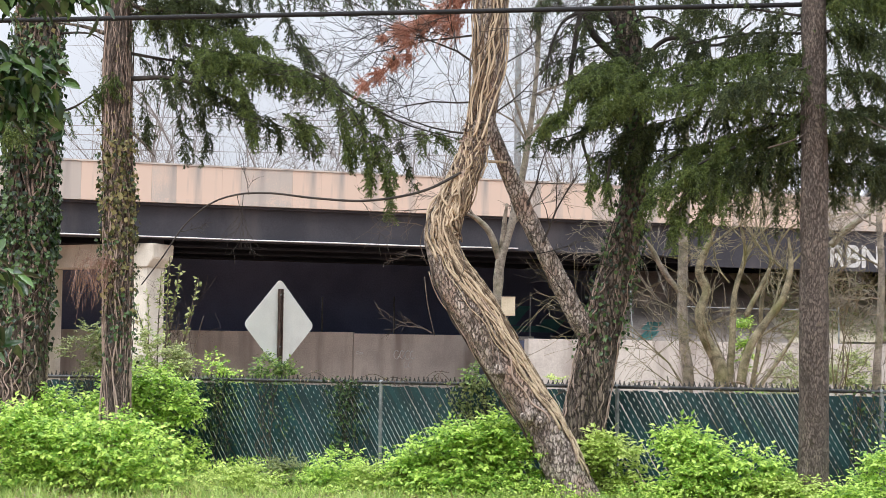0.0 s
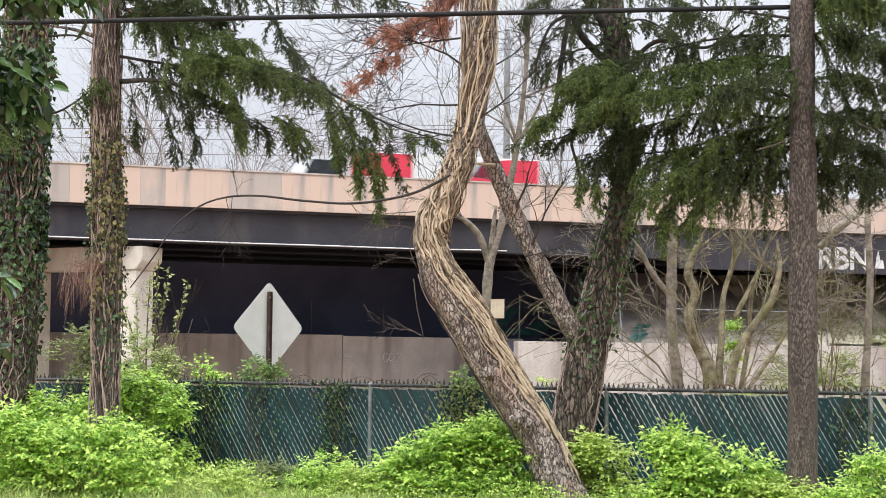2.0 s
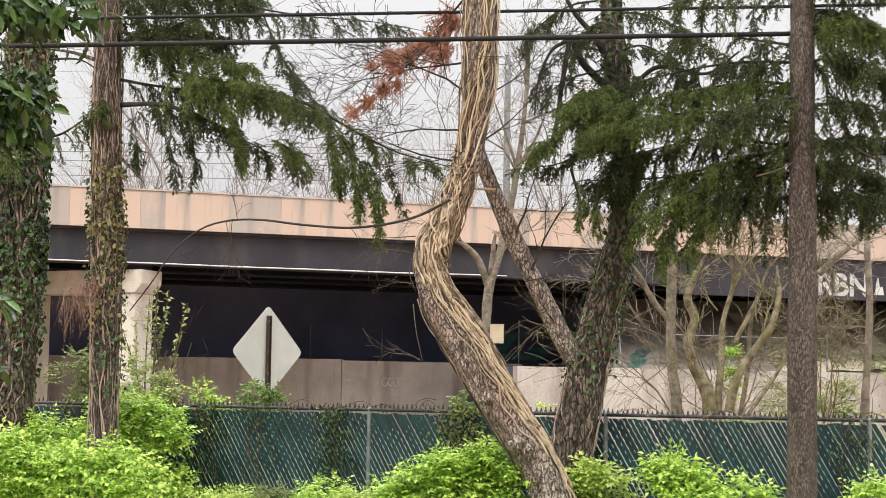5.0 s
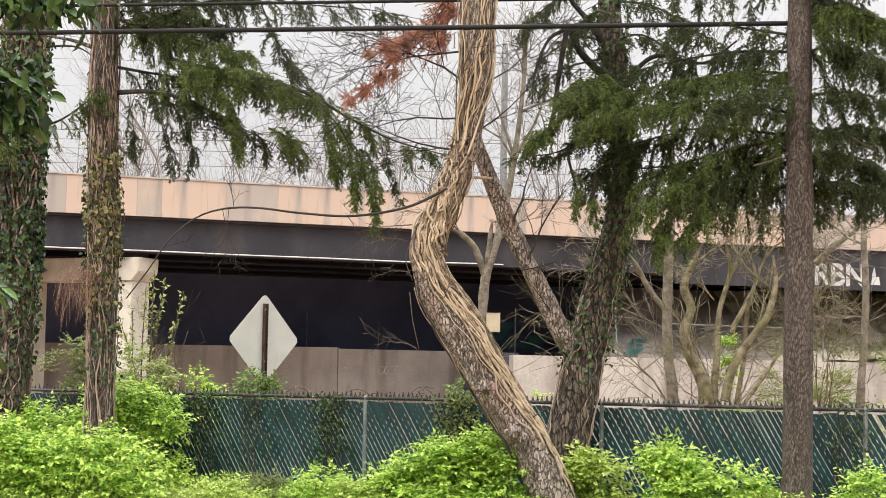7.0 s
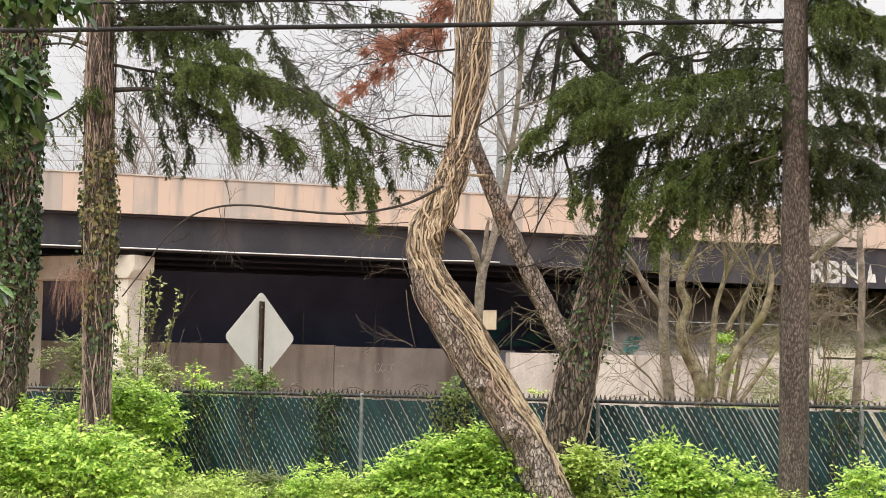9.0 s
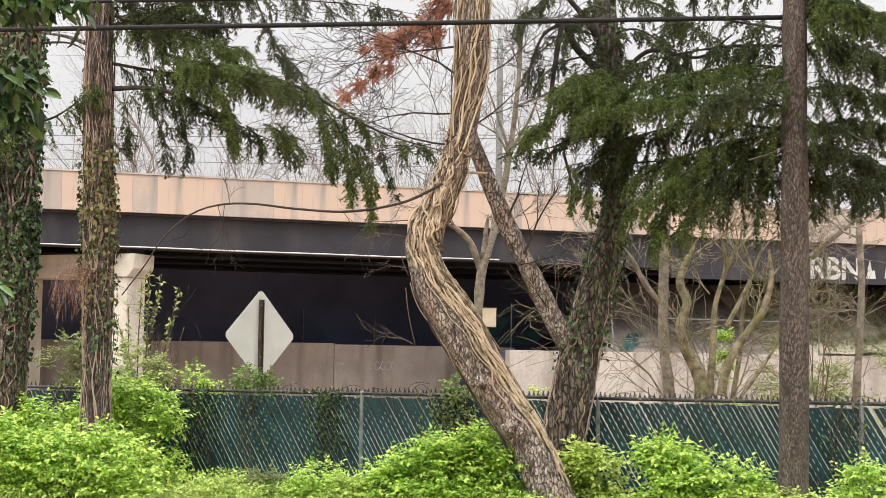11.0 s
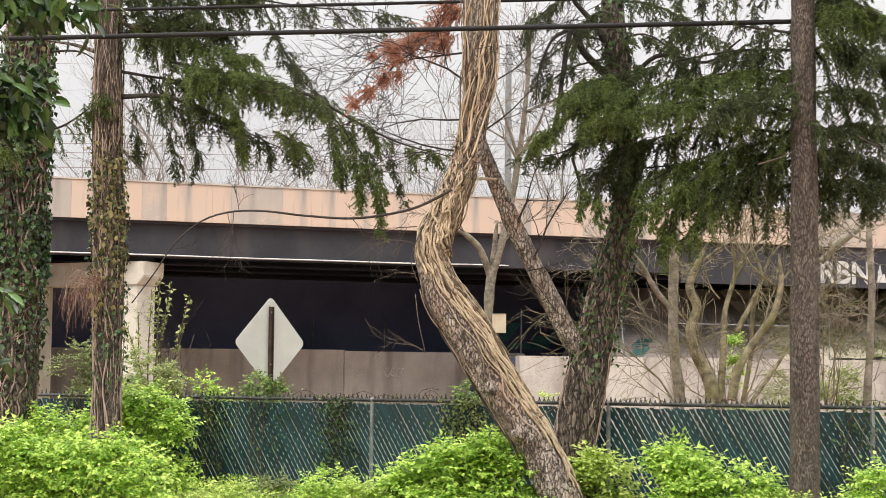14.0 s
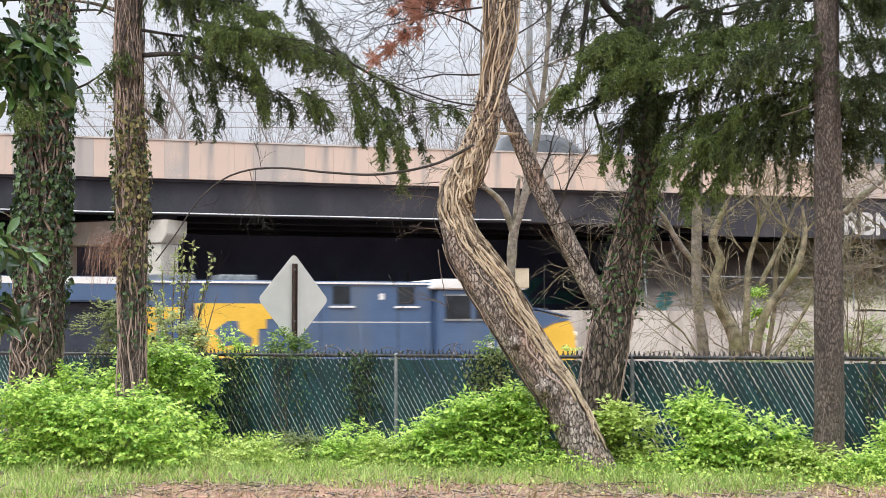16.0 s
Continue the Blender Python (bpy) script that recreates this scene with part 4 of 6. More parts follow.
def build_leaning_tree():
    tree = tagged(empty("leaning_vine_tree", (1.46, 18.6, 0.01)), "leaning crooked tree wound with pale dry vines", "tree")
    base = Vector(tree.location)
    L = lambda q: tuple(Vector(q) - base)
    path = trunk_path([
        (*L((1.65, 18.6, -0.24)), 0.290),
        (*L((1.47, 18.6, 0.16)), 0.235),
        (*L((1.33, 18.6, 0.45)), 0.220),
        (*L((1.18, 18.6, 0.79)), 0.212),
        (*L((0.98, 18.6, 1.09)), 0.210),
        (*L((0.8, 18.6, 1.38)), 0.212),
        (*L((0.62, 18.6, 1.67)), 0.228),
        (*L((0.44, 18.6, 1.98)), 0.240),
        (*L((0.29, 18.6, 2.21)), 0.240),
        (*L((0.14, 18.6, 2.44)), 0.230),
        (*L((0.03, 18.6, 2.69)), 0.200),
        (*L((-0.03, 18.6, 2.94)), 0.185),
        (*L((0.02, 18.6, 3.19)), 0.172),
        (*L((0.16, 18.6, 3.45)), 0.152),
        (*L((0.33, 18.6, 3.81)), 0.140),
        (*L((0.42, 18.6, 4.19)), 0.132),
        (*L((0.47, 18.6, 4.61)), 0.150),
        (*L((0.5, 18.6, 5)), 0.178),
        (*L((0.5, 18.6, 5.65)), 0.190),
        (*L((0.46, 18.6, 6.43)), 0.170),
        (*L((0.42, 18.6, 7.35)), 0.140),
    ])
    v, f = tube_arrays(path, 44, 0.26, 7)
    part("trunk", mesh_np("trunk", v, f, True), M["bark_grey"], tree)
    # burls
    for q, r in (((0.99, 18.42, 0.94), 0.1), ((0.64, 18.4, 1.45), 0.07), ((1.1, 18.42, 0.88), 0.065)):
        bm = bmesh.new()
        bmesh.ops.create_icosphere(bm, subdivisions=3, radius=r, matrix=Matrix.Translation(L(q)))
        for w in bm.verts:
            w.co += (w.co - Vector(L(q))) * noise.fractal(w.co * 14, 1, 2, 3) * 0.5
        for fa in bm.faces:
            fa.smooth = True
        part("burl", bm, M["bark_grey"], tree)
    # vines: a thick matted rope over the bend, looser strands above and below
    n = len(path)
    def strands(count, lo, hi, a0, spread, drift, r0, name, mat="vine", lift=0.02):
        pieces = []
        for k in range(count):
            m = 46
            a = lo + (hi - lo) * 0.35 * rng.random()
            b = hi - (hi - lo) * 0.3 * rng.random()
            s = np.linspace(a, b, m)
            q = np.linspace(0, 6.28, m)
            ang = a0 + spread * rng.normal() + drift * np.linspace(-0.5, 0.5, m) * (0.6 + 0.8 * rng.random()) + 0.3 * rng.random() * np.sin(q * (0.6 + 1.6 * rng.random()) + 6 * rng.random()) + 0.07 * np.sin(q * (4 + 4 * rng.random()))
            r = r0 * (0.45 + 1.1 * rng.random())
            p, nr = on_trunk(path, s, ang, r * 0.7)
            p = p + nr * (lift * np.abs(np.sin(np.linspace(0, 9, m) + rng.random() * 6))[:, None] * rng.random())
            pieces.append(tube_arrays(spline(np.hstack([p, np.linspace(r, r * 0.6, m)[:, None]]), 0.045), 5))
        v, f = merge(pieces)
        tagged(part(name, mesh_np(name, v, f, True), M[mat], tree, "tangled pale vine stems"), kind="stuff")
    strands(40, 0.12, 0.56, RIGHT + 0.12, 0.3, -1.2, 0.012, "vines", lift=0.04)
    strands(48, 0.4, 0.62, FRONT, 0.8, -1.6, 0.013, "vines", lift=0.06)
    strands(12, 0.03, 0.36, RIGHT + 0.6, 0.2, 0.1, 0.011, "vines", lift=0.03)
    strands(26, 0.52, 0.98, FRONT, 1.0, 1.6, 0.01, "vines", lift=0.05)
    strands(8, 0.04, 0.42, FRONT, 0.9, 0.6, 0.011, "vines", "vine_brown")
    # rusty leaf litter caught in the bend
    p, nr = on_trunk(path, 0.56 + 0.025 * rng.normal(size=220), LEFT + 0.7 * rng.normal(size=220), 0.03)
    v, f = leaves(p, rng.normal(size=(220, 3)), nr, 0.05 + 0.03 * rng.random(220), 0.035 + 0.02 * rng.random(220))
    tagged(part("dead_leaves", mesh_np("dead_leaves", v, f), M["vine_brown"], tree, "rust-brown dead leaves"), kind="stuff")
    # dangling loose strands and snapped twigs
    for a, b, c in (((-0.2, 18.3, 2.47), (-0.16, 18.2, 2.16), (-0.08, 18.2, 1.82)), ((0.2, 18.4, 2.8), (0.24, 18.3, 2.6), (0.18, 18.3, 2.41)), ((-0.16, 18.4, 3.17), (-0.25, 18.3, 2.85), (-0.17, 18.3, 2.6))):
        tube("loose_vine", [(*L(a), 0.006), (*L(b), 0.005), (*L(c), 0.003)], M["twig"], tree, 5, 0.05)
    for q, d, ln, sd in (((-0.11, 18.3, 1.85), (-0.5, -0.1, 0.25), 0.45, 1), ((-0.2, 18.4, 2.7), (-0.6, -0.2, 0.1), 0.3, 2), ((-0.23, 18.5, 3.05), (-0.7, -0.1, 0.1), 0.5, 3), ((1.18, 18.3, 1.12), (0.8, -0.2, 0.3), 0.22, 4), ((-0.19, 18.6, 3.25), (-0.9, 0.2, -0.05), 0.55, 5)):
        v, f = branching(L(q), d, ln, 0.008, 2, 0.6, 0.0, 5, sd)
        part("twig", mesh_np("twig", v, f), M["twig"], tree)
    # the long curved bare branch
    pts = [(0.38, 18.5, 3.79), (0.09, 18.4, 3.59), (-0.28, 18.3, 3.41), (-0.84, 18.2, 3.3), (-1.4, 18.1, 3.31), (-1.89, 18, 3.35), (-2.26, 18, 3.33), (-2.56, 18, 3.22), (-2.83, 18, 2.98), (-3.04, 18, 2.66), (-3.28, 18, 2.33)]
    limb = tube("bare_branch", [(*L(q), 0.017 - 0.001 * i) for i, q in enumerate(pts)], M["twig_dark"], tree, 7, 0.08, 0.2)
    for q, d, ln, sd in (((-2.26, 18, 3.33), (0.1, 0, -0.6), 0.45, 11), ((-2.13, 18, 3.33), (-0.1, 0, 0.5), 0.35, 12), ((-2.86, 18, 2.92), (0.6, 0, 0.0), 0.25, 13), ((-0.91, 18.2, 3.3), (0.3, 0, -0.3), 0.4, 14), ((-2.19, 18, 3.33), (0.1, 0.1, -0.9), 0.5, 15)):
        v, f = branching(L(q), d, ln, 0.005, 2, 0.4, 0.02, 3, sd)
        part("twig", mesh_np("twig", v, f), M["twig_dark"], tree)
    # fine bare crown in the gap of sky
    for q, d, ln, r, sd in (((0.37, 18.6, 4.1), (-0.7, 0.2, 0.35), 1.6, 0.014, 21), ((0.43, 18.6, 4.48), (-0.8, 0.3, 0.15), 1.5, 0.013, 22), ((0.4, 18.6, 4.87), (-0.7, 0.2, 0.5), 1.7, 0.014, 23),
                            ((0.46, 18.6, 5.26), (-0.9, 0.1, 0.1), 1.8, 0.014, 24), ((0.59, 18.6, 4.87), (0.6, 0.3, 0.5), 1.1, 0.012, 25), ((0.57, 18.7, 4.37), (0.7, 0.3, 0.2), 1.0, 0.012, 26), ((0.45, 18.6, 5.52), (-0.8, 0.1, -0.1), 1.8, 0.012, 27), ((0.65, 18.6, 5.52), (0.7, 0.2, 0.1), 1.0, 0.012, 28)):
        v, f = branching(L(q), d, ln, r, 3, 0.55, 0.01, 5, sd, 0.3, 0.003)
        part("bare_branch", mesh_np("bare_branch", v, f), M["twig_dark"], tree)


def build_forked_ivy_tree():
    tree = tagged(empty("forked_ivy_tree", (1.59, 19.4, 0.3)), "forked dark trunk with ivy and a bare grey limb", "tree")
    base = Vector(tree.location)
    L = lambda q: tuple(Vector(q) - base)
    path = trunk_path([(*L((1.59, 19.4, 0.17)), 0.31), (*L((1.67, 19.4, 0.83)), 0.25), (*L((1.79, 19.4, 1.49)), 0.23), (*L((1.94, 19.4, 2.19)), 0.2), (*L((2.08, 19.4, 2.75)), 0.18), (*L((2.21, 19.4, 3.35)), 0.15), (*L((2.27, 19.4, 3.96)), 0.125), (*L((2.24, 19.4, 4.63)), 0.13), (*L((2.17, 19.4, 5.3)), 0.135), (*L((2.1, 19.4, 5.98)), 0.13), (*L((2.01, 19.4, 7.55)), 0.11)])
    v, f = tube_arrays(path, 26, 0.25, 6)
    part("trunk", mesh_np("trunk", v, f, True), M["bark_dark"], tree)
    ivy_on(tree, path, 900, 0.22, 0.46, "ivy", 0.055, 0.1, 45)
    ivy_on(tree, path, 900, 0.45, 0.62, "ivy", 0.06, 0.06, 40)
    ivy_on(tree, path, 700, 0.6, 0.95, "ivy", 0.06, 0.06, 40)
    creepers_on(tree, path, 26, 0.02, 0.45, "vine_brown", 0.009, 0.12)
    tube("bare_limb", [(*L((1.74, 19.4, 1.82)), 0.12), (*L((1.57, 19.3, 2.08)), 0.115), (*L((1.33, 19.25, 2.54)), 0.11), (*L((1.06, 19.2, 3.06)), 0.105), (*L((0.82, 19.15, 3.58)), 0.1), (*L((0.62, 19.1, 4.03)), 0.085), (*L((0.52, 19.1, 4.4)), 0.06), (*L((0.48, 19.1, 4.76)), 0.04)], M["bark_grey"], tree, 24, 0.04, 0.3, 6, "bare grey furrowed limb")
    tube("snag", [(*L((0.42, 19, 3.85)), 0.014), (*L((0.56, 18.95, 3.84)), 0.018), (*L((0.72, 18.9, 3.83)), 0.016)], M["vine"], tree, 6, 0.05, 0.2)
    for q, d, ln, r, sd in (((0.95, 19.1, 3.31), (0.45, -0.1, 0.9), 0.8, 0.016, 31), ((1.15, 19.1, 2.92), (0.3, -0.1, 0.9), 1.0, 0.016, 32), ((1.42, 19.1, 2.33), (-0.3, -0.1, 0.3), 0.5, 0.008, 33), ((1.09, 19.1, 2.79), (0.9, -0.1, -0.1), 0.5, 0.008, 34), ((1.95, 19.2, 2.67), (-0.8, -0.2, 0.0), 0.6, 0.008, 35)):
        v, f = branching(L(q), d, ln, r, 2, 0.5, 0.0, 5, sd)
        part("bare_branch", mesh_np("bare_branch", v, f), M["twig_dark"], tree)
    for pts, th in (([(2.14, 19.4, 5.03), (1.74, 19.3, 5.41), (1.6, 19.2, 5.66), (1.49, 19.1, 5.11), (1.42, 19, 4.62), (1.29, 18.9, 4.21)], 0.05), ([(2.12, 19.4, 5.4), (1.86, 19.3, 5.75), (1.62, 19.2, 6.0), (1.42, 19.1, 6.35)], 0.05), ([(1.6, 19.2, 5.66), (1.36, 19.1, 5.5), (1.2, 19, 5.1), (1.16, 18.9, 4.7)], 0.025), ([(2.19, 19.4, 4.9), (2.59, 19.2, 5.34), (3.16, 19, 5.24), (3.51, 18.8, 5.47)], 0.035)):
        tube("bough", [(*L(q), th * (1 - 0.7 * i / (len(pts) - 1))) for i, q in enumerate(pts)], M["twig_dark"], tree, 7, 0.08, 0.2)
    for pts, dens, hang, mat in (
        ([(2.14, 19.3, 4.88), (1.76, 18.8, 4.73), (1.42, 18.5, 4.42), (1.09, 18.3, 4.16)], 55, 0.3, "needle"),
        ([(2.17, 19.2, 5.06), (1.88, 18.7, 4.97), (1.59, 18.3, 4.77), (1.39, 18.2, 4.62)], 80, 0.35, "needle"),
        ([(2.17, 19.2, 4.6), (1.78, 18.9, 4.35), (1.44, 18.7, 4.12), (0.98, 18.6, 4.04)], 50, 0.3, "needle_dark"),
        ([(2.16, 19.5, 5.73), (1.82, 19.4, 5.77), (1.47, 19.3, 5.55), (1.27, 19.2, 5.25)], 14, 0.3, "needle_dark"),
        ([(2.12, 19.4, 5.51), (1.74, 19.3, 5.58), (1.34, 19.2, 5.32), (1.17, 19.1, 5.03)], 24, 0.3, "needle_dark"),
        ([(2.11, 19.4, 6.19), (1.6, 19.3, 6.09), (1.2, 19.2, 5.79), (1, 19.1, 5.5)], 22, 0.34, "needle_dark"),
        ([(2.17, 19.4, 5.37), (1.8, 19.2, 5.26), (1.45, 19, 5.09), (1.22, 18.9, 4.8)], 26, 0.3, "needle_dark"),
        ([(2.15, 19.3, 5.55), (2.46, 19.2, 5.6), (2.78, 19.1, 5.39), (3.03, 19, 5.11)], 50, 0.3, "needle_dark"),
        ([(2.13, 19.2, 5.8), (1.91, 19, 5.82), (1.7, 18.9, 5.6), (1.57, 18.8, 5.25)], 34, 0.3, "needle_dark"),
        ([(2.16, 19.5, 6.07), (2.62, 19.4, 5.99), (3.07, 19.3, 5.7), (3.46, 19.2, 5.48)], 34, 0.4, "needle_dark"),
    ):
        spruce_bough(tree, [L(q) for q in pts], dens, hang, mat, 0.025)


def build_spruce():
    tree = tagged(empty("tall_spruce", (3.99, 17.8, 0.14)), "tall straight spruce with scaly brown bark and drooping boughs", "tree")
    base = Vector(tree.location)
    L = lambda q: tuple(Vector(q) - base)
    path = trunk_path([(*L((3.97, 17.8, -0.01)), 0.2), (*L((3.99, 17.8, 0.5)), 0.165), (*L((4, 17.8, 1.23)), 0.155), (*L((4, 17.8, 2.14)), 0.15), (*L((4.01, 17.8, 3.05)), 0.145), (*L((4.01, 17.8, 4.28)), 0.138), (*L((4.01, 17.8, 5.4)), 0.128), (*L((4.01, 17.8, 7.09)), 0.11)])
    v, f = tube_arrays(path, 36, 0.16, 8)
    part("trunk", mesh_np("trunk", v, f, True), M["bark_brown"], tree)
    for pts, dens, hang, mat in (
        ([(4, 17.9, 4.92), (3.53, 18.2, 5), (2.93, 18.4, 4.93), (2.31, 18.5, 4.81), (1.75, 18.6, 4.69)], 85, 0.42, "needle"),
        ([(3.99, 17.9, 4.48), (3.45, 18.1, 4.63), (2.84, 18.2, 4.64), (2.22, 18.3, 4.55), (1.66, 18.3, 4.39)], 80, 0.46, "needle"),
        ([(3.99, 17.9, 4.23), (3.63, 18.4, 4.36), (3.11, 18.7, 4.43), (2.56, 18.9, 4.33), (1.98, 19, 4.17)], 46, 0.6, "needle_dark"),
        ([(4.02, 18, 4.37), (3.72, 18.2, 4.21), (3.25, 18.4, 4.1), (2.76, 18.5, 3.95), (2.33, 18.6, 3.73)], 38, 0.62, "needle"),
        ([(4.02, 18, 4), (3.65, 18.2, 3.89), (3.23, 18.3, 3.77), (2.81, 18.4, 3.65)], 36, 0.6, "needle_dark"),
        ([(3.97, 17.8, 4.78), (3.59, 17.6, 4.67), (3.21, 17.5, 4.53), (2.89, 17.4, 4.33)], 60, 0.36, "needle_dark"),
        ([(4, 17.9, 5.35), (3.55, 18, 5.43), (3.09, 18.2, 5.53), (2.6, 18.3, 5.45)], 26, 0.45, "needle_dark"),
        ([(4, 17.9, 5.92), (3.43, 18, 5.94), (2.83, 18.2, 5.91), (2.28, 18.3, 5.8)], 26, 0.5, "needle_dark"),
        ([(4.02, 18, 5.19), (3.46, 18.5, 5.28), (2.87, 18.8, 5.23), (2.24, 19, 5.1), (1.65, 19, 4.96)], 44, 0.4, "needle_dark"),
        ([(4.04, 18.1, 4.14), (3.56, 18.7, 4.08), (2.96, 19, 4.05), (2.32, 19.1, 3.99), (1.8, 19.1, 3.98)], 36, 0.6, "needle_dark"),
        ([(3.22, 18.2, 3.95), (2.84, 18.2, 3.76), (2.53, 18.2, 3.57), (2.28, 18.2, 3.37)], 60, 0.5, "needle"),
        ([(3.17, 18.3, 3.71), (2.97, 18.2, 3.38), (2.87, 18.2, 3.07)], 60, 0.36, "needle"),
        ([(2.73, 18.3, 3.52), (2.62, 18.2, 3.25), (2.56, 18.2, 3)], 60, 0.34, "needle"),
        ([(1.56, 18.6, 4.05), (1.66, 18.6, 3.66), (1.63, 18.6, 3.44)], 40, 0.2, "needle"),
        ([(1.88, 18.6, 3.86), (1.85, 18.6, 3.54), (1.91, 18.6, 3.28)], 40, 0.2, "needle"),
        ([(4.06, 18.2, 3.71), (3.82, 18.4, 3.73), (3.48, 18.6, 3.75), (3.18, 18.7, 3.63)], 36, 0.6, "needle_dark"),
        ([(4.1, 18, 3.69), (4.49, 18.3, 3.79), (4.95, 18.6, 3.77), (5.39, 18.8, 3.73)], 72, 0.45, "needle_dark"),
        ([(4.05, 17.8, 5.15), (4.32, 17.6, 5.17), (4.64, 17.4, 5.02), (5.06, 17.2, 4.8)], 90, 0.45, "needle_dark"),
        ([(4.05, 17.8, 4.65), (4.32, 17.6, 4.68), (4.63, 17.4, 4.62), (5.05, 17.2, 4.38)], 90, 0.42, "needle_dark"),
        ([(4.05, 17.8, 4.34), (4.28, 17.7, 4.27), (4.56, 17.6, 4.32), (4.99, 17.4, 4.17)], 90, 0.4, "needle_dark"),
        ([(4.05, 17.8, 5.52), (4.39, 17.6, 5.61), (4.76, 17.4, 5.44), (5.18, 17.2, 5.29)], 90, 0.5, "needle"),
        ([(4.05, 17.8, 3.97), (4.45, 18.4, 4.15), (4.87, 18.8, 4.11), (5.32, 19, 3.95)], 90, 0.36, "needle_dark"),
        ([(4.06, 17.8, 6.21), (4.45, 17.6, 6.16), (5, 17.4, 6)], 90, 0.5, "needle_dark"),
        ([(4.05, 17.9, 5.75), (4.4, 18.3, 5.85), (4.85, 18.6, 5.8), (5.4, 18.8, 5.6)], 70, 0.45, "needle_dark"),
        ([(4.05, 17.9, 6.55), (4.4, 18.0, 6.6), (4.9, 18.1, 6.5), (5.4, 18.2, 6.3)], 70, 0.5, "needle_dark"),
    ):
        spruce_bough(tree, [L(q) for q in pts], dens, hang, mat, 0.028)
    for a, b, c in (((4.42, 17.4, 4.2), (4.52, 17.3, 4.11), (4.67, 17.2, 4.01)), ((3.9, 17.6, 4.04), (3.69, 17.5, 3.93), (3.43, 17.4, 3.84))):
        tube("dead_stub", [(*L(a), 0.006), (*L(b), 0.008), (*L(c), 0.01)], M["twig"], tree, 6, 0.05)


def build_dead_spray():
    """The rusty spruce spray that hangs over from above."""
    ob = tagged(empty("dead_spruce_spray", (0.26, 18.9, 5.78)), "hanging dead spruce spray with rusty needles", "branch")
    base = Vector(ob.location)
    L = lambda q: tuple(Vector(q) - base)
    tube("stem", [(*L((0.54, 18.9, 6.31)), 0.014), (*L((0.15, 18.8, 5.81)), 0.012), (*L((-0.13, 18.7, 5.38)), 0.009), (*L((-0.45, 18.6, 5.1)), 0.007), (*L((-0.63, 18.5, 4.88)), 0.005), (*L((-0.97, 18.5, 4.61)), 0.003)], M["twig_dark"], ob, 6, 0.06, 0.2)
    cone = part("cone", cone_shape(0.018), M["twig_dark"], ob, "small dark spruce cone")
    cone.location = L((-0.58, 18.45, 4.94))
    b, t = [], []
    # tufts along the stem: centre, reach
    tufts = (((0.08, 18.8, 5.72), 0.23), ((-0.02, 18.75, 5.38), 0.22), ((-0.2, 18.7, 5.44), 0.13), ((-0.36, 18.65, 5.31), 0.15), ((-0.56, 18.65, 5.25), 0.15), ((-0.46, 18.6, 5.12), 0.11),
             ((-0.62, 18.5, 4.88), 0.12), ((-0.79, 18.5, 4.74), 0.11), ((-0.95, 18.5, 4.62), 0.09), ((-0.44, 18.6, 4.96), 0.07), ((-0.75, 18.65, 5.19), 0.07))
    for centre, reach in tufts:
        o = np.array(L(centre))
        for k in range(int(520 * reach) + 16):
            root = o + rng.normal(size=3) * reach * 0.28 + np.array([0.55, 0.0, 0.4]) * reach
            b.append(root)
            t.append(root + (np.array([-0.5, 0.0, -0.55]) + rng.normal(size=3) * 0.55) * reach * (0.5 + 0.6 * rng.random()))
    v, f = needles(np.array(b), np.array(t), 380, 0.036, 0.005, 0.6)
    tagged(part("dead_needles", mesh_np("dead_needles", v, f), M["needle_dead"], ob), kind="stuff")


# angles round an upright trunk: towards the eye, and to its two sides
FRONT, LEFT, RIGHT = 3.14, 2.28, -2.54
build_ivy_tree()
build_slim_tree()
build_leaning_tree()
build_forked_ivy_tree()
build_spruce()
build_dead_spray()


# ---- small trees behind the fence ----
def bare_tree(name, label, stems, twigs, material, foot, seeds=100, buds=None):
    x, y = foot
    tree = tagged(empty(name, (x, y, ground_height(x, y))), label, "tree")
    base = Vector(tree.location)
    for i, st in enumerate(stems):
        pts = [(*(Vector(q[:3]) - base), q[3]) for q in st]
        if i == 0:
            pts = [(0, 0, -0.1, pts[0][3] * 1.15)] + pts
        pts = [(*q[:3], q[3] * (0.72 if j < len(pts) - 1 else 0.3)) for j, q in enumerate(pts)]
        tube("trunk" if i == 0 else "limb", pts, M[material], tree, 12, 0.05, 0.35, 4)
    for k, (q, d, ln, r) in enumerate(twigs):
        v, f = branching(tuple(Vector(q) - base), d, ln, r * 1.2, 3, 0.5, 0.0, 5, seeds + k, 0.4, 0.004)
        part("bare_branch", mesh_np("bare_branch", v, f), M[material], tree)
    return tree


def S(q, r):
    return (*q, r)


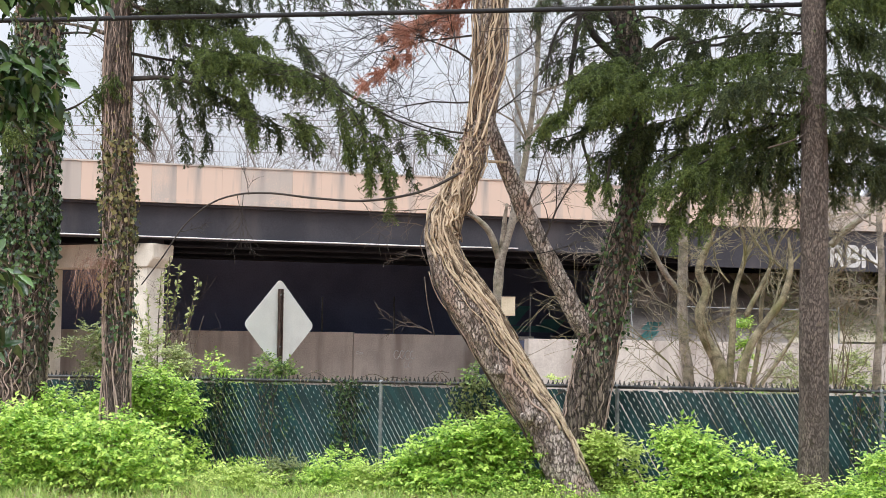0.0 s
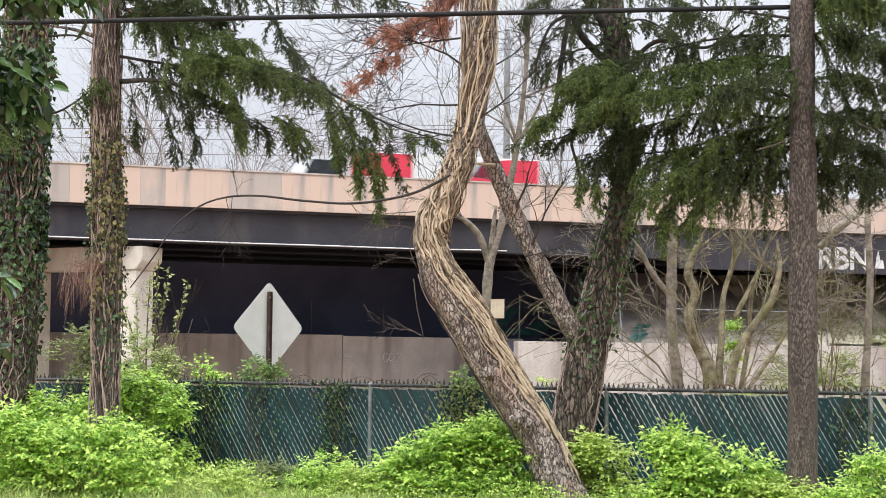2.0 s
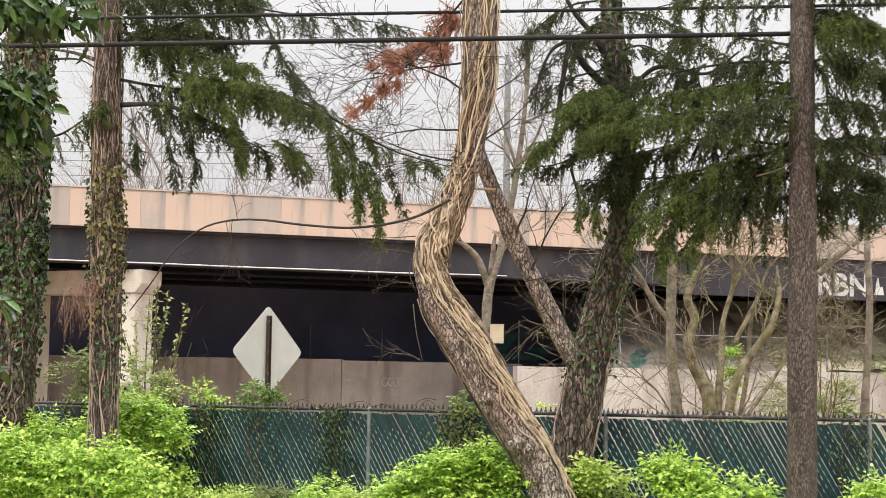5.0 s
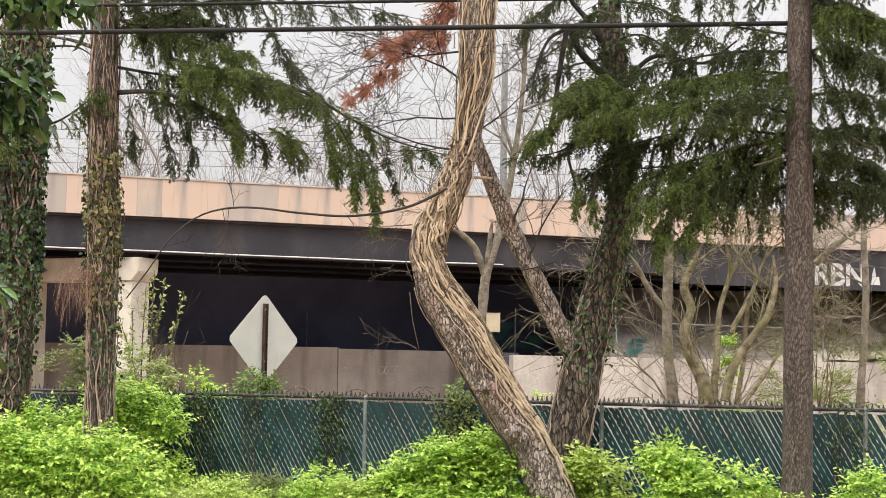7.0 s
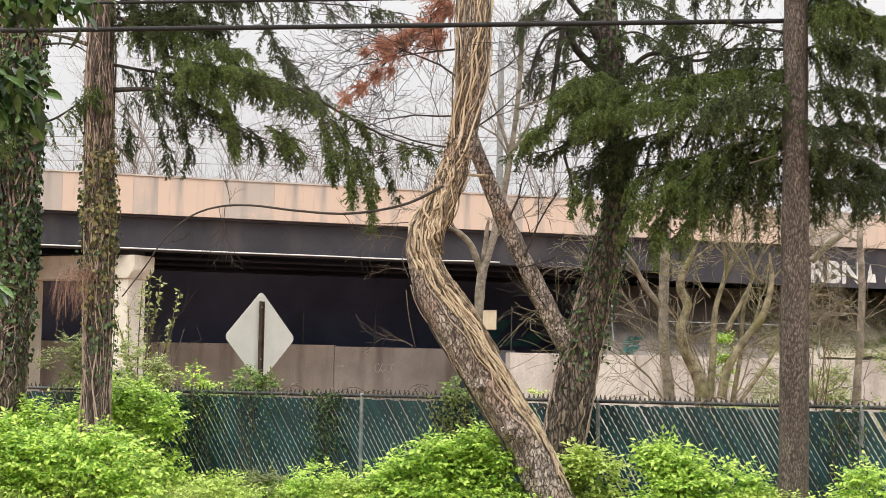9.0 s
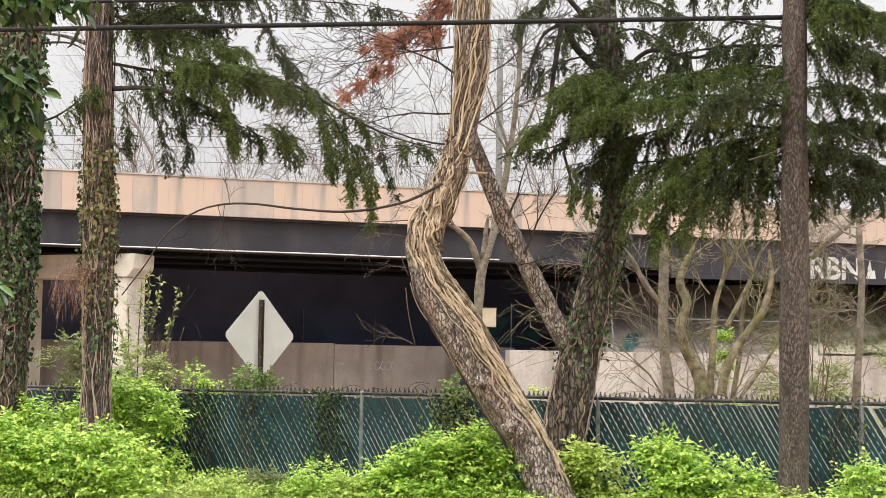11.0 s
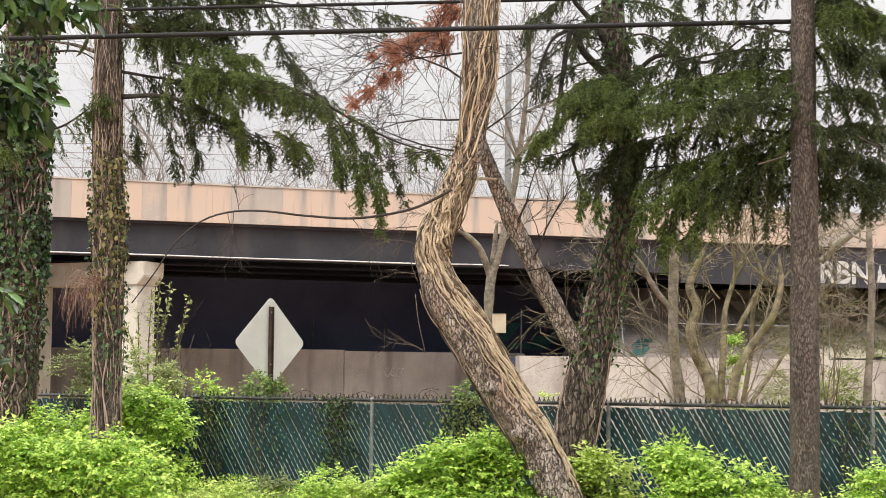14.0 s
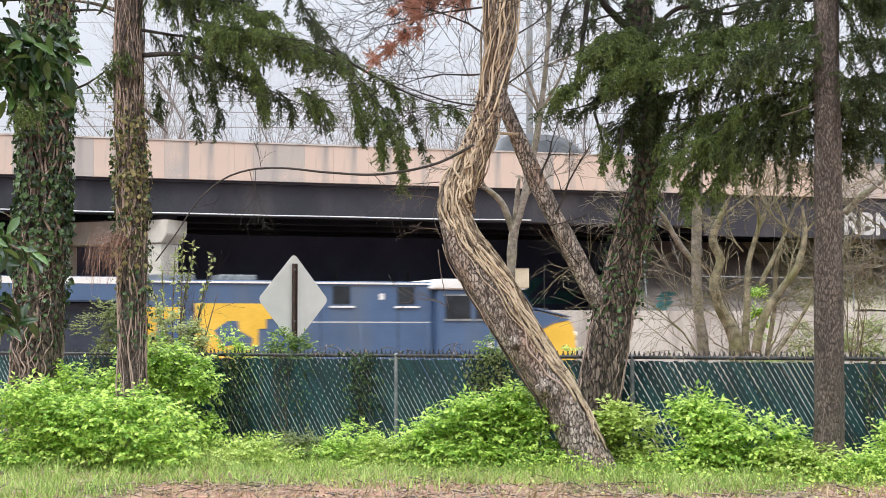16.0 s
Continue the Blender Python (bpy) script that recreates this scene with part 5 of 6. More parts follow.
def build_back_trees():
    x, y, z = (0.93, 27, 1.34)
    t = bare_tree("grey_forked_tree", "slender grey forked tree with bare branches", [
        [S((0.89, 27, 1.52), .13), S((0.9, 27, 2.44), .115), S((0.93, 27, 3.09), .11), S((1.03, 27, 3.46), .1), S((1.18, 27, 4.02), .09), S((1.32, 27, 4.76), .075), S((1.44, 27, 5.61), .06), S((1.53, 27, 6.55), .045), S((1.57, 27, 7.49), .03)],
        [S((0.93, 27, 3.18), .085), S((0.77, 26.9, 3.59), .075), S((0.55, 26.8, 3.83), .06), S((0.32, 26.7, 3.93), .045)],
        [S((0.96, 27, 3.37), .06), S((1, 26.9, 3.82), .055), S((1.03, 26.8, 4.09), .05)],
        [S((1.38, 27, 5.14), .04), S((1.18, 26.8, 5.67), .03), S((0.94, 26.6, 6.28), .02)],
        [S((1.43, 27, 5.23), .04), S((1.73, 26.8, 5.77), .025), S((1.94, 26.6, 6.57), .015)],
    ], [((0.6, 26.8, 3.79), (-0.5, -0.1, 0.5), 0.9, .02), ((1.47, 27, 5.89), (0.5, 0, 0.8), 1.3, .02), ((1.38, 27, 5.05), (-0.6, 0, 0.7), 1.2, .02), ((1.12, 27, 3.74), (0.7, -0.1, 0.4), 0.9, .015), ((1.51, 27, 6.45), (-0.3, 0, 1), 1.2, .02)], "bark_pale", (x, y), 200)
    bx = tagged(empty("cream_box", (1.07, 26.82, 2.41)), "small cream metal box fixed to the grey tree", "box")
    part("case", boxes(((-0.11, -0.05, -0.15), (0.11, 0.05, 0.15)), bevel=0.008), M["box"], bx)
    part("lid_lip", boxes(((-0.115, -0.056, 0.1505), (0.115, 0.05, 0.16)),), M["box"], bx)
    x, y, z = (3.96, 27, 1.19)
    bare_tree("slim_grey_tree", "slim straight grey trunk behind the fence", [
        [S((4.02, 27, 1.28), .13), S((3.94, 27, 1.92), .12), S((3.92, 27, 2.66), .115), S((3.94, 27, 3.5), .11), S((3.97, 27, 4.43), .1), S((3.99, 27, 5.64), .08)],
        [S((3.9, 27, 2.66), .06), S((3.6, 26.9, 3.02), .06), S((3.41, 26.8, 3.34), .05), S((3.25, 26.7, 3.56), .04)],
    ], [((3.65, 26.9, 3.02), (-0.6, 0, 0.7), 1.0, .02), ((3.94, 27, 3.59), (0.5, 0, 0.6), 1.2, .02), ((3.36, 26.8, 3.38), (-0.6, -0.2, -0.3), 0.8, .014)], "bark_pale", (x, y), 220)
    x, y, z = (4.38, 26, 1.12)
    bare_tree("crooked_mossy_tree", "crooked multi-stemmed mossy tree with tangled bare twigs", [
        [S((4.4, 26, 1.21), .17), S((4.33, 26, 1.57), .15), S((4.14, 26, 1.92), .12), S((4.05, 26, 2.32), .11), S((4.15, 26, 2.67), .1), S((4.04, 26, 2.98), .09), S((4.15, 26, 3.34), .07), S((4.33, 26, 3.7), .05)],
        [S((4.51, 26, 1.21), .09), S((4.56, 26, 1.92), .075), S((4.6, 26, 2.63), .06), S((4.76, 26, 3.26), .045), S((4.68, 26, 3.79), .03)],
        [S((4.65, 25.8, 1.22), .1), S((4.78, 25.8, 1.75), .09), S((5.05, 25.8, 2.19), .085), S((5.31, 25.8, 2.55), .08), S((5.44, 25.8, 3.08), .06), S((5.4, 25.8, 3.52), .04)],
        [S((4.9, 26.2, 1.13), .06), S((5.03, 26.2, 1.93), .05), S((5.08, 26.2, 2.65), .045), S((5.28, 26.2, 3.28), .03)],
        [S((4.77, 26, 2.28), .06), S((5, 26, 2.73), .055), S((5.17, 26, 3.17), .04), S((5, 26, 3.71), .03)],
        [S((4.88, 25.6, 1.14), .05), S((5.31, 25.6, 1.75), .04), S((5.57, 25.6, 2.19), .03)],
    ], [((4.6, 26, 2.63), (0.3, -0.1, 1), 1.4, .02), ((4.77, 26, 3.26), (0.6, 0, 0.5), 1.3, .02), ((5.4, 26, 3), (-0.6, -0.1, 0.5), 1.4, .02), ((5.26, 26.2, 3.28), (0.5, 0, 0.7), 1.2, .02), ((4.15, 26, 3.34), (0.5, 0, 0.6), 1.2, .018), ((4.95, 26, 1.93), (0.8, -0.1, 0.3), 1.2, .016),
        ((4.33, 26, 1.57), (-0.5, -0.2, 0.8), 0.9, .012), ((5, 26, 3.71), (0.2, 0, 1), 1.2, .016), ((5.09, 25.8, 2.28), (0.3, -0.2, 0.9), 1.3, .016), ((4.68, 26, 3.53), (-0.4, -0.1, 0.9), 1.2, .014), ((5.44, 25.8, 3.08), (0.5, -0.1, 0.6), 1.3, .016), ((4.86, 26, 1.22), (0.6, -0.2, 0.5), 1.1, .014), ((4.51, 26, 2.81), (-0.5, 0, 0.6), 1.0, .012)], "bark_moss", (x, y), 240)
    x, y, z = (7.13, 27, 1.14)
    bare_tree("young_tree", "young thin brown tree on the bank", [
        [S((7.09, 27, 1.23), .1), S((7.13, 27, 1.96), .085), S((7.18, 27, 3.07), .08), S((7.14, 27, 4), .07), S((7.18, 27, 5.21), .05)],
        [S((6.58, 28, 3.55), .09), S((6.87, 28, 3.84), .08), S((7.25, 28, 4.13), .06), S((7.74, 28, 4.58), .04)],
    ], [((7.14, 27, 3.81), (-0.6, 0, 0.4), 1.3, .02), ((7.14, 27, 3.16), (-0.7, -0.1, 0.1), 1.2, .016), ((6.99, 27, 3.81), (0.2, 0, 0.8), 1.3, .018), ((6.68, 28, 3.5), (0.2, -0.2, -0.6), 0.9, .014), ((7.14, 27, 2.61), (-0.7, -0.2, 0.3), 0.9, .012)], "bark_pale", (x, y), 270)


build_back_trees()


# ---- bushes ----
def bush(name, foot, rx, ry, height, count, material, label, leaf=0.05, seed=0, z0=None, category="bush"):
    r = np.random.default_rng(1000 + seed)
    x, y = foot
    z = ground_height(x, y) if z0 is None else z0
    ob = tagged(empty(name, (x, y, z)), label, category)
    lumps = 12 + int(20 * rx)
    lc = np.stack([r.uniform(-0.75, 0.75, lumps) * rx, r.uniform(-0.7, 0.7, lumps) * ry, r.uniform(0.1, 0.72, lumps) * height], 1)
    lc[:, 2] *= 1 - 0.35 * (np.abs(lc[:, 0]) / rx) ** 2
    lr = r.uniform(0.16, 0.38, lumps) * min(rx, height)
    lc[:, 2] += (height - lr - lc[:, 2]) * np.clip(1.1 - (np.abs(lc[:, 0]) / rx) ** 2 - 0.95 * r.random(lumps), 0, 1)
    low = lumps // 3
    lc[:low, 0] = np.linspace(-0.8, 0.8, low) * rx
    lc[:low, 1] = -ry * r.uniform(0.1, 0.75, low)
    lc[:low, 2] = height * r.uniform(0.1, 0.24, low)
    pieces = []
    n = count // 9
    k = r.integers(0, lumps, n)
    d = unit(r.normal(size=(n, 3)) + np.array([0, -0.25, 0.3]))
    c = lc[k] + d * (lr[k] * (0.5 + 0.5 * r.random(n)))[:, None]
    c[:, 2] = np.maximum(c[:, 2], 0.03)
    ax = unit((d + r.normal(size=(n, 3)) * 0.5) * np.array([1, 1, 0.45]))
    ln = leaf * (2.2 + 1.6 * r.random(n))
    for j in range(9):
        f = (j // 2 + 0.4) / 4.6
        sgn = -1 if j % 2 else 1
        up = unit(np.array([[0, -0.15, 1.0]]) + 0.32 * r.normal(size=(n, 3)))
        side = unit(np.cross(ax, up))
        o = c + ax * (ln * f)[:, None]
        dd = ax * (1.5 if j == 8 else 0.55) + side * (0 if j == 8 else sgn) - np.array([[0, 0, 0.25]])
        L = leaf * (0.75 + 0.6 * r.random(n)) * (1.1 if j == 8 else 1)
        pieces.append(leaves(o, dd, up, L, L * 0.62, 0.15))
    v, f = merge(pieces)
    tagged(part("foliage", mesh_np("foliage", v, f), M[material], ob), kind="stuff")
    for i in range(6):
        e = lc[i % lumps]
        tube("stem", [(e[0] * 0.15, e[1] * 0.15, -0.05, 0.012), (e[0] * 0.5, e[1] * 0.5, e[2] * 0.5, 0.009), (*e, 0.005)], M["twig"], ob, 5, 0.1)
    return ob


def xy(q):
    return q[:2]


G1 = "bright spring-green bush in front of the fence"
bush("green_bush", xy((-4.75, 20.9, 0.44)), 0.8, 0.45, 1.2, 10080, "bush", G1, 0.06, 1)
bush("green_bush", xy((-3.72, 21.1, 0.5)), 0.72, 0.45, 1.4, 10080, "bush", G1, 0.06, 2)
bush("green_bush", xy((-3.85, 18.8, 0.29)), 0.85, 0.45, 0.95, 8568, "bush", G1, 0.06, 3)
bush("green_bush", xy((-4.88, 18.9, 0.27)), 0.55, 0.45, 1.0, 5040, "bush", G1, 0.06, 4)
bush("green_bush", xy((0.13, 19, 0.31)), 0.55, 0.45, 0.82, 6552, "bush", G1, 0.06, 5)
bush("green_bush", xy((0.65, 18.9, 0.33)), 0.5, 0.4, 0.95, 6552, "bush", G1, 0.06, 6)
bush("green_bush", xy((-0.32, 19.2, 0.23)), 0.35, 0.35, 0.55, 3024, "bush", G1, 0.06, 7)
bush("yellow_green_bush", xy((1.9, 19.0, 0.25)), 0.42, 0.35, 0.75, 4500, "bush_b", "yellow-green bush at the foot of the leaning tree", 0.06, 8)
bush("green_bush", xy((2.77, 18.3, 0.39)), 0.38, 0.35, 1.0, 5040, "bush", G1, 0.06, 9)
bush("green_bush", xy((3.2, 18.1, 0.29)), 0.6, 0.4, 0.72, 6552, "bush", G1, 0.06, 10)
bush("green_bush", xy((4.72, 17.6, 0.46)), 0.36, 0.35, 0.7, 2000, "bush", G1, 0.06, 11)
bush("green_bush", xy((-1.26, 19.6, 0.26)), 0.4, 0.35, 0.5, 3225, "bush", G1, 0.045, 12)
bush("low_green_bush", xy((-2.34, 19.2, 0.14)), 0.5, 0.3, 0.32, 2800, "bush_b", "low tangle of spring-green weeds by the fence", 0.04, 13)
bush("low_green_bush", xy((-1.88, 19.8, 0.17)), 0.5, 0.3, 0.36, 2600, "bush_dull", "low tangle of spring-green weeds by the fence", 0.04, 14)
bush("low_green_bush", xy((3.69, 17.5, 0.28)), 0.4, 0.3, 0.4, 2500, "bush_b", "low tangle of spring-green weeds by the fence", 0.045, 15)
bush("low_green_bush", xy((4.18, 17.3, 0.25)), 0.4, 0.3, 0.36, 2200, "bush", "low tangle of spring-green weeds by the fence", 0.045, 16)
bush("low_green_bush", xy((-0.77, 19.2, 0.16)), 0.4, 0.3, 0.36, 2200, "bush_b", "low tangle of spring-green weeds by the fence", 0.04, 17)
G2 = "pale leafing shrub behind the fence"
bush("pale_shrub", xy((-4.45, 26, 1.46)), 0.62, 0.4, 1.95, 8000, "bush_pale", G2, 0.05, 20)
bush("pale_shrub", xy((-5.57, 26.5, 1.44)), 0.5, 0.4, 2.2, 9500, "bush_dull", "thin olive shrub behind the fence", 0.04, 21)
bush("pale_shrub", xy((-3.26, 24.3, 1.39)), 0.4, 0.3, 1.62, 4200, "bush", G2, 0.05, 22)
bush("pale_shrub", xy((-2.26, 22.55, 1.42)), 0.46, 0.25, 1.6, 6500, "bush_mid", "leafy green shrub at the foot of the road sign", 0.05, 23)
bush("climbing_weed", xy((-0.78, 21.15, 1.16)), 0.2, 0.1, 1.42, 1600, "bush_dull", "climbing weed over the fence rail", 0.04, 24)
bush("pale_shrub", xy((0.38, 20.7, 1.18)), 0.32, 0.2, 1.5, 3600, "bush_mid", G2, 0.045, 25)
bush("pale_shrub", xy((4.94, 27, 1.39)), 0.2, 0.2, 2.2, 1600, "bush", G2, 0.055, 26)
bush("pale_shrub", xy((7.11, 29, 1.49)), 0.55, 0.5, 2.9, 5600, "bush_pale", "pale olive shrub on the bank", 0.05, 27)
bush("pale_shrub", xy((6.12, 29, 1.38)), 0.5, 0.5, 2.4, 4200, "bush_pale", "pale olive shrub on the bank", 0.05, 28)
bush("pale_shrub", xy((8, 29, 1.5)), 0.6, 0.5, 3.0, 5200, "bush_pale", "pale olive shrub on the bank", 0.05, 29)
bush("pale_shrub", xy((2.13, 30, 1.27)), 0.3, 0.3, 2.0, 1000, "bush_b", G2, 0.05, 30)


def build_bank_tangle():
    for k, (q, h) in enumerate((((5.62, 28, 1.1), 3.4), ((6.3, 28.5, 1.1), 3.2), ((6.95, 28, 1.12), 3.6), ((4.47, 28, 1.08), 3.0))):
        x, y, z = q
        ob = tagged(empty("bare_thicket", (x, y, ground_height(x, y))), "tangled leafless thicket on the bank behind the fence", "shrub", "bare thickets")
        for j in range(2):
            v, f = branching((0.15 * rng.normal(), 0.15 * rng.normal(), -0.05), (0.35 * rng.normal(), 0.2 * rng.normal(), 1), h * (0.7 + 0.4 * rng.random()), 0.03, 3, 0.5, 0.0, 5, 900 + 10 * k + j, 0.35, 0.0035)
            part("stem", mesh_np("stem", v, f), M["bark_pale" if j % 2 else "bark_moss"], ob)


build_bank_tangle()


def build_sprouting_shrub():
    """Slim sprouting stems beside the pier, with small fresh leaves."""
    x, y, z = (-4.57, 27, 1.45)
    ob = tagged(empty("sprouting_shrub", (x, y, ground_height(x, y))), "sprouting shrub with fresh leaves on thin stems", "shrub")
    base = Vector(ob.location)
    r = np.random.default_rng(55)
    lp, ld = [], []
    for top, mat in (((-4.47, 27, 3.16), 1), ((-4.28, 27, 3.02), 1), ((-3.98, 27, 2.84), 1), ((-4.6, 27, 2.93), 1), ((-4.04, 27, 2.38), 0), ((-3.88, 26.9, 2.19), 0), ((-4.11, 26.9, 2.05), 0), ((-4.81, 27, 2.55), 1), ((-5.01, 27, 2.37), 1), ((-4.37, 27, 2.56), 0)):
        e = np.array(Vector(top) - base)
        m = e * np.array([0.45, 0.5, 0.55]) + r.normal(size=3) * 0.06
        tube("stem", [(0, 0, -0.05, 0.02), (*m, 0.013), (*e, 0.005)], M["twig"], ob, 5, 0.1, 0.1)
        if mat:
            p = spline([tuple(m), tuple(e)], 0.02)
            for _ in range(60):
                lp.append(p[r.integers(0, len(p))] + r.normal(size=3) * 0.02); ld.append(r.normal(size=3) + np.array([0, 0, 0.5]))
        else:
            v, f = branching(tuple(m), tuple(e - m), 0.9, 0.008, 2, 0.6, 0.0, 5, int(r.integers(1e6)))
            part("bare_branch", mesh_np("bare_branch", v, f), M["twig"], ob)
    n = len(lp)
    v, f = leaves(np.array(lp), np.array(ld), r.normal(size=(n, 3)) + np.array([0, -0.5, 0.5]), 0.06 + 0.05 * r.random(n), 0.035 + 0.025 * r.random(n))
    tagged(part("leaves", mesh_np("leaves", v, f), M["bush_pale"], ob), kind="stuff")


build_sprouting_shrub()


def build_fence_creeper():
    """Creeper on the face of the fence."""
    d = unit(np.array(FENCE_B - FENCE_A))
    ob = tagged(empty("fence_creeper", (0, 0, 0)), "straggling green creeper climbing the slatted fence", "creeper")
    r = np.random.default_rng(77)
    for k, (u0, wid, cnt) in enumerate(((5.9, 0.9, 1000), (6.9, 0.5, 500), (8.75, 0.35, 480), (10.5, 0.4, 700), (7.8, 0.3, 120), (15.2, 0.3, 120), (4.9, 0.4, 120))):
        pieces = []
        for _ in range(9):
            x = u0 + r.normal() * wid * 0.5
            q, rows = np.array([x, 0, 0.05]), []
            while q[2] < 1.28 and len(rows) < 22:
                rows.append((*(np.array(FENCE_A) + d * q[0] + np.array([-0.36, -0.93, 0]) * (0.025 + 0.02 * r.random()) + np.array([0, 0, q[2]])), 0.004))
                q = q + np.array([r.normal() * 0.035, 0, 0.03 + 0.06 * r.random()])
            if len(rows) > 3:
                pieces.append(tube_arrays(spline(rows, 0.04), 4))
        v, f = merge(pieces)
        tagged(part("creeper_stem", mesh_np("creeper_stem", v, f), M["twig"], ob), kind="stuff")
        s, h = u0 + r.normal(size=cnt) * wid * 0.45, 1.3 * np.sqrt(r.random(cnt))
        p = np.array(FENCE_A)[None] + d[None] * s[:, None] + np.array([[-0.36, -0.93, 0]]) * (0.03 + 0.08 * r.random((cnt, 1))) + np.array([[0, 0, 1.0]]) * h[:, None]
        L = 0.03 + 0.035 * r.random(cnt)
        v, f = leaves(p, r.normal(size=(cnt, 3)) + np.array([0, -0.2, -0.5]), np.array([[-0.36, -0.93, 0.4]]) + 0.5 * r.normal(size=(cnt, 3)), L, L * 0.7)
        tagged(part("leaves", mesh_np("leaves", v, f), M["ivy" if k % 3 else "bush_dull"], ob), kind="stuff")


build_fence_creeper()


def build_rail_tangle():
    """Dry stems that arch over the fence's top rail."""
    d = unit(np.array(FENCE_B - FENCE_A))
    ob = tagged(empty("dry_rail_tangle", (0, 0, 0)), "dry brown stems arching over the fence rail", "creeper")
    r = np.random.default_rng(91)
    for k in range(26):
        s = r.choice((7.2, 8.2, 9.0, 9.6, 10.2, 12.6, 13.6, 15.0)) + r.normal() * 0.35
        a = np.array(FENCE_A) + d * s + np.array([-0.02, -0.05, 1.22])
        side = d * r.normal() * 0.35
        rows = [(*a, 0.004), (*(a + side * 0.5 + np.array([0, 0, 0.08 + 0.1 * r.random()])), 0.0035), (*(a + side + np.array([0.02, -0.05, 0.02 + 0.1 * r.normal()])), 0.0025)]
        stem = tube("stem", rows, M["twig" if k % 3 else "vine_brown"], ob, 4, 0.04)
        n = 5
        q = spline(rows, 0.02)[:, :3]
        p = q[r.integers(0, len(q), n)]
        L = 0.02 + 0.025 * r.random(n)
        v, f = leaves(p, r.normal(size=(n, 3)), r.normal(size=(n, 3)), L, L * 0.6)
        tagged(part("withered_leaf", mesh_np("withered_leaf", v, f), M["vine_brown" if k % 2 else "bush_dull"], stem), kind="stuff")


build_rail_tangle()


# ---- grass ----
def build_grass():
    r = np.random.default_rng(5)
    n = 64000
    x = r.uniform(-6.5, 6.5, n)
    y = 14.6 + (20.9 - 0.385 * x - 14.6) * r.random(n) ** 0.9
    bare = np.array([noise.noise(Vector((a * 0.55, b * 0.9, 21))) + (0.75 - 0.45 * max(0, -a - 2.2) if b < 16.9 else -0.25) for a, b in zip(x, y)])
    keep = bare < 0.28 + 0.3 * r.random(n)
    for name, mat, sel, hh in (("grass", "grass", keep & (r.random(n) < 0.8), 0.13), ("dry_grass", "straw", r.random(n) < 0.16, 0.1)):
        a, b = x[sel], y[sel]
        m = len(a)
        z = np.array([ground_height(i, j) for i, j in zip(a, b)])
        clump = np.array([noise.noise(Vector((i * 2.2, j * 2.2, 33))) for i, j in zip(a, b)])
        h = hh * (0.35 + 1.0 * r.random(m) ** 1.5) * (1 + 1.1 * np.clip(clump, -0.3, 0.6))
        lean = r.normal(size=(m, 2)) * 0.5 * h[:, None] * (2.0 if name == "dry_grass" else 1)
        w = r.normal(size=(m, 2)); w = w / np.linalg.norm(w, axis=1)[:, None] * 0.006
        o = np.stack([a, b, z - 0.01], 1)
        v = np.stack([o + np.c_[w, np.zeros(m)], o - np.c_[w, np.zeros(m)], o + np.c_[lean * 0.4 - w * 0.8, h * 0.6], o + np.c_[lean * 0.4 + w * 0.8, h * 0.6], o + np.c_[lean, h]], 1).reshape(-1, 3)
        k = np.arange(m)[:, None] * 5
        f = (k + np.array([[0, 1, 2, 3]])).tolist() + (k + np.array([[3, 2, 4]])).tolist()
        tagged(part(name, mesh_np(name, v, f), M[mat]), "tufts of uneven spring grass" if name == "grass" else "scattered dry straw-coloured grass", "grass", kind="stuff")


build_grass()


def build_weeds():
    """Low broad weeds, runners and litter between the bushes and over the bare soil."""
    r = np.random.default_rng(15)
    for name, mat, n, hi, size, lo_y, label in (("low_weeds", "bush", 26000, 0.2, 0.045, 1.6, "low bright weeds among the bushes"), ("trailing_weeds", "bush_b", 6000, 0.12, 0.035, 3.4, "low yellow-green trailing weeds"),
                                                ("leaf_litter", "straw", 6500, 0.02, 0.045, 5.0, "dry leaf litter on bare soil"), ("brown_litter", "vine_brown", 6500, 0.02, 0.05, 5.0, "brown leaf and twig litter on bare soil")):
        x = r.uniform(-6.5, 6.5, n)
        edge = 20.55 - 0.385 * x
        y = edge - (lo_y + 0.9) * r.random(n) ** (1.3 if hi > 0.1 else 0.7)
        m = np.array([noise.noise(Vector((a * 1.3, b * 1.3, 40 + hi * 9))) for a, b in zip(x, y)])
        sel = m > (-0.05 if hi > 0.1 else -0.25)
        x, y, m = x[sel], y[sel], m[sel]
        k = len(x)
        z = np.array([ground_height(a, b) for a, b in zip(x, y)]) + 0.01 + hi * r.random(k) * np.clip(m * 3 + 0.5, 0.2, 1.5)
        L = size * (0.6 + 0.8 * r.random(k))
        flat = 0.15 if hi < 0.1 else 0.6
        v, f = leaves(np.stack([x, y, z], 1), np.c_[r.normal(size=(k, 2)), flat * r.normal(size=k)], np.array([[0, -0.2, 1.0]]) + flat * r.normal(size=(k, 3)), L, L * 0.6)
        tagged(part(name, mesh_np(name, v, f), M[mat]), label, "weeds", kind="stuff")
    # fallen twigs and dry stalks on the bare soil
    n = 1500
    x = r.uniform(-5.5, 5.5, n)
    y = 14.9 + 3.2 * r.random(n) ** 1.2
    z = np.array([ground_height(a, b) for a, b in zip(x, y)])
    o = np.stack([x, y, z + 0.01 + 0.03 * r.random(n)], 1)
    e = o + np.c_[r.normal(size=(n, 2)) * 0.14, 0.03 * r.normal(size=n)]
    v, f = tube_sticks(o, e, (0.003 + 0.005 * r.random(n))[:, None])
    tagged(part("fallen_twigs", mesh_np("fallen_twigs", v, f), M["vine_brown"]), "fallen brown twigs and stalks on bare soil", "twigs", kind="stuff")


build_weeds()


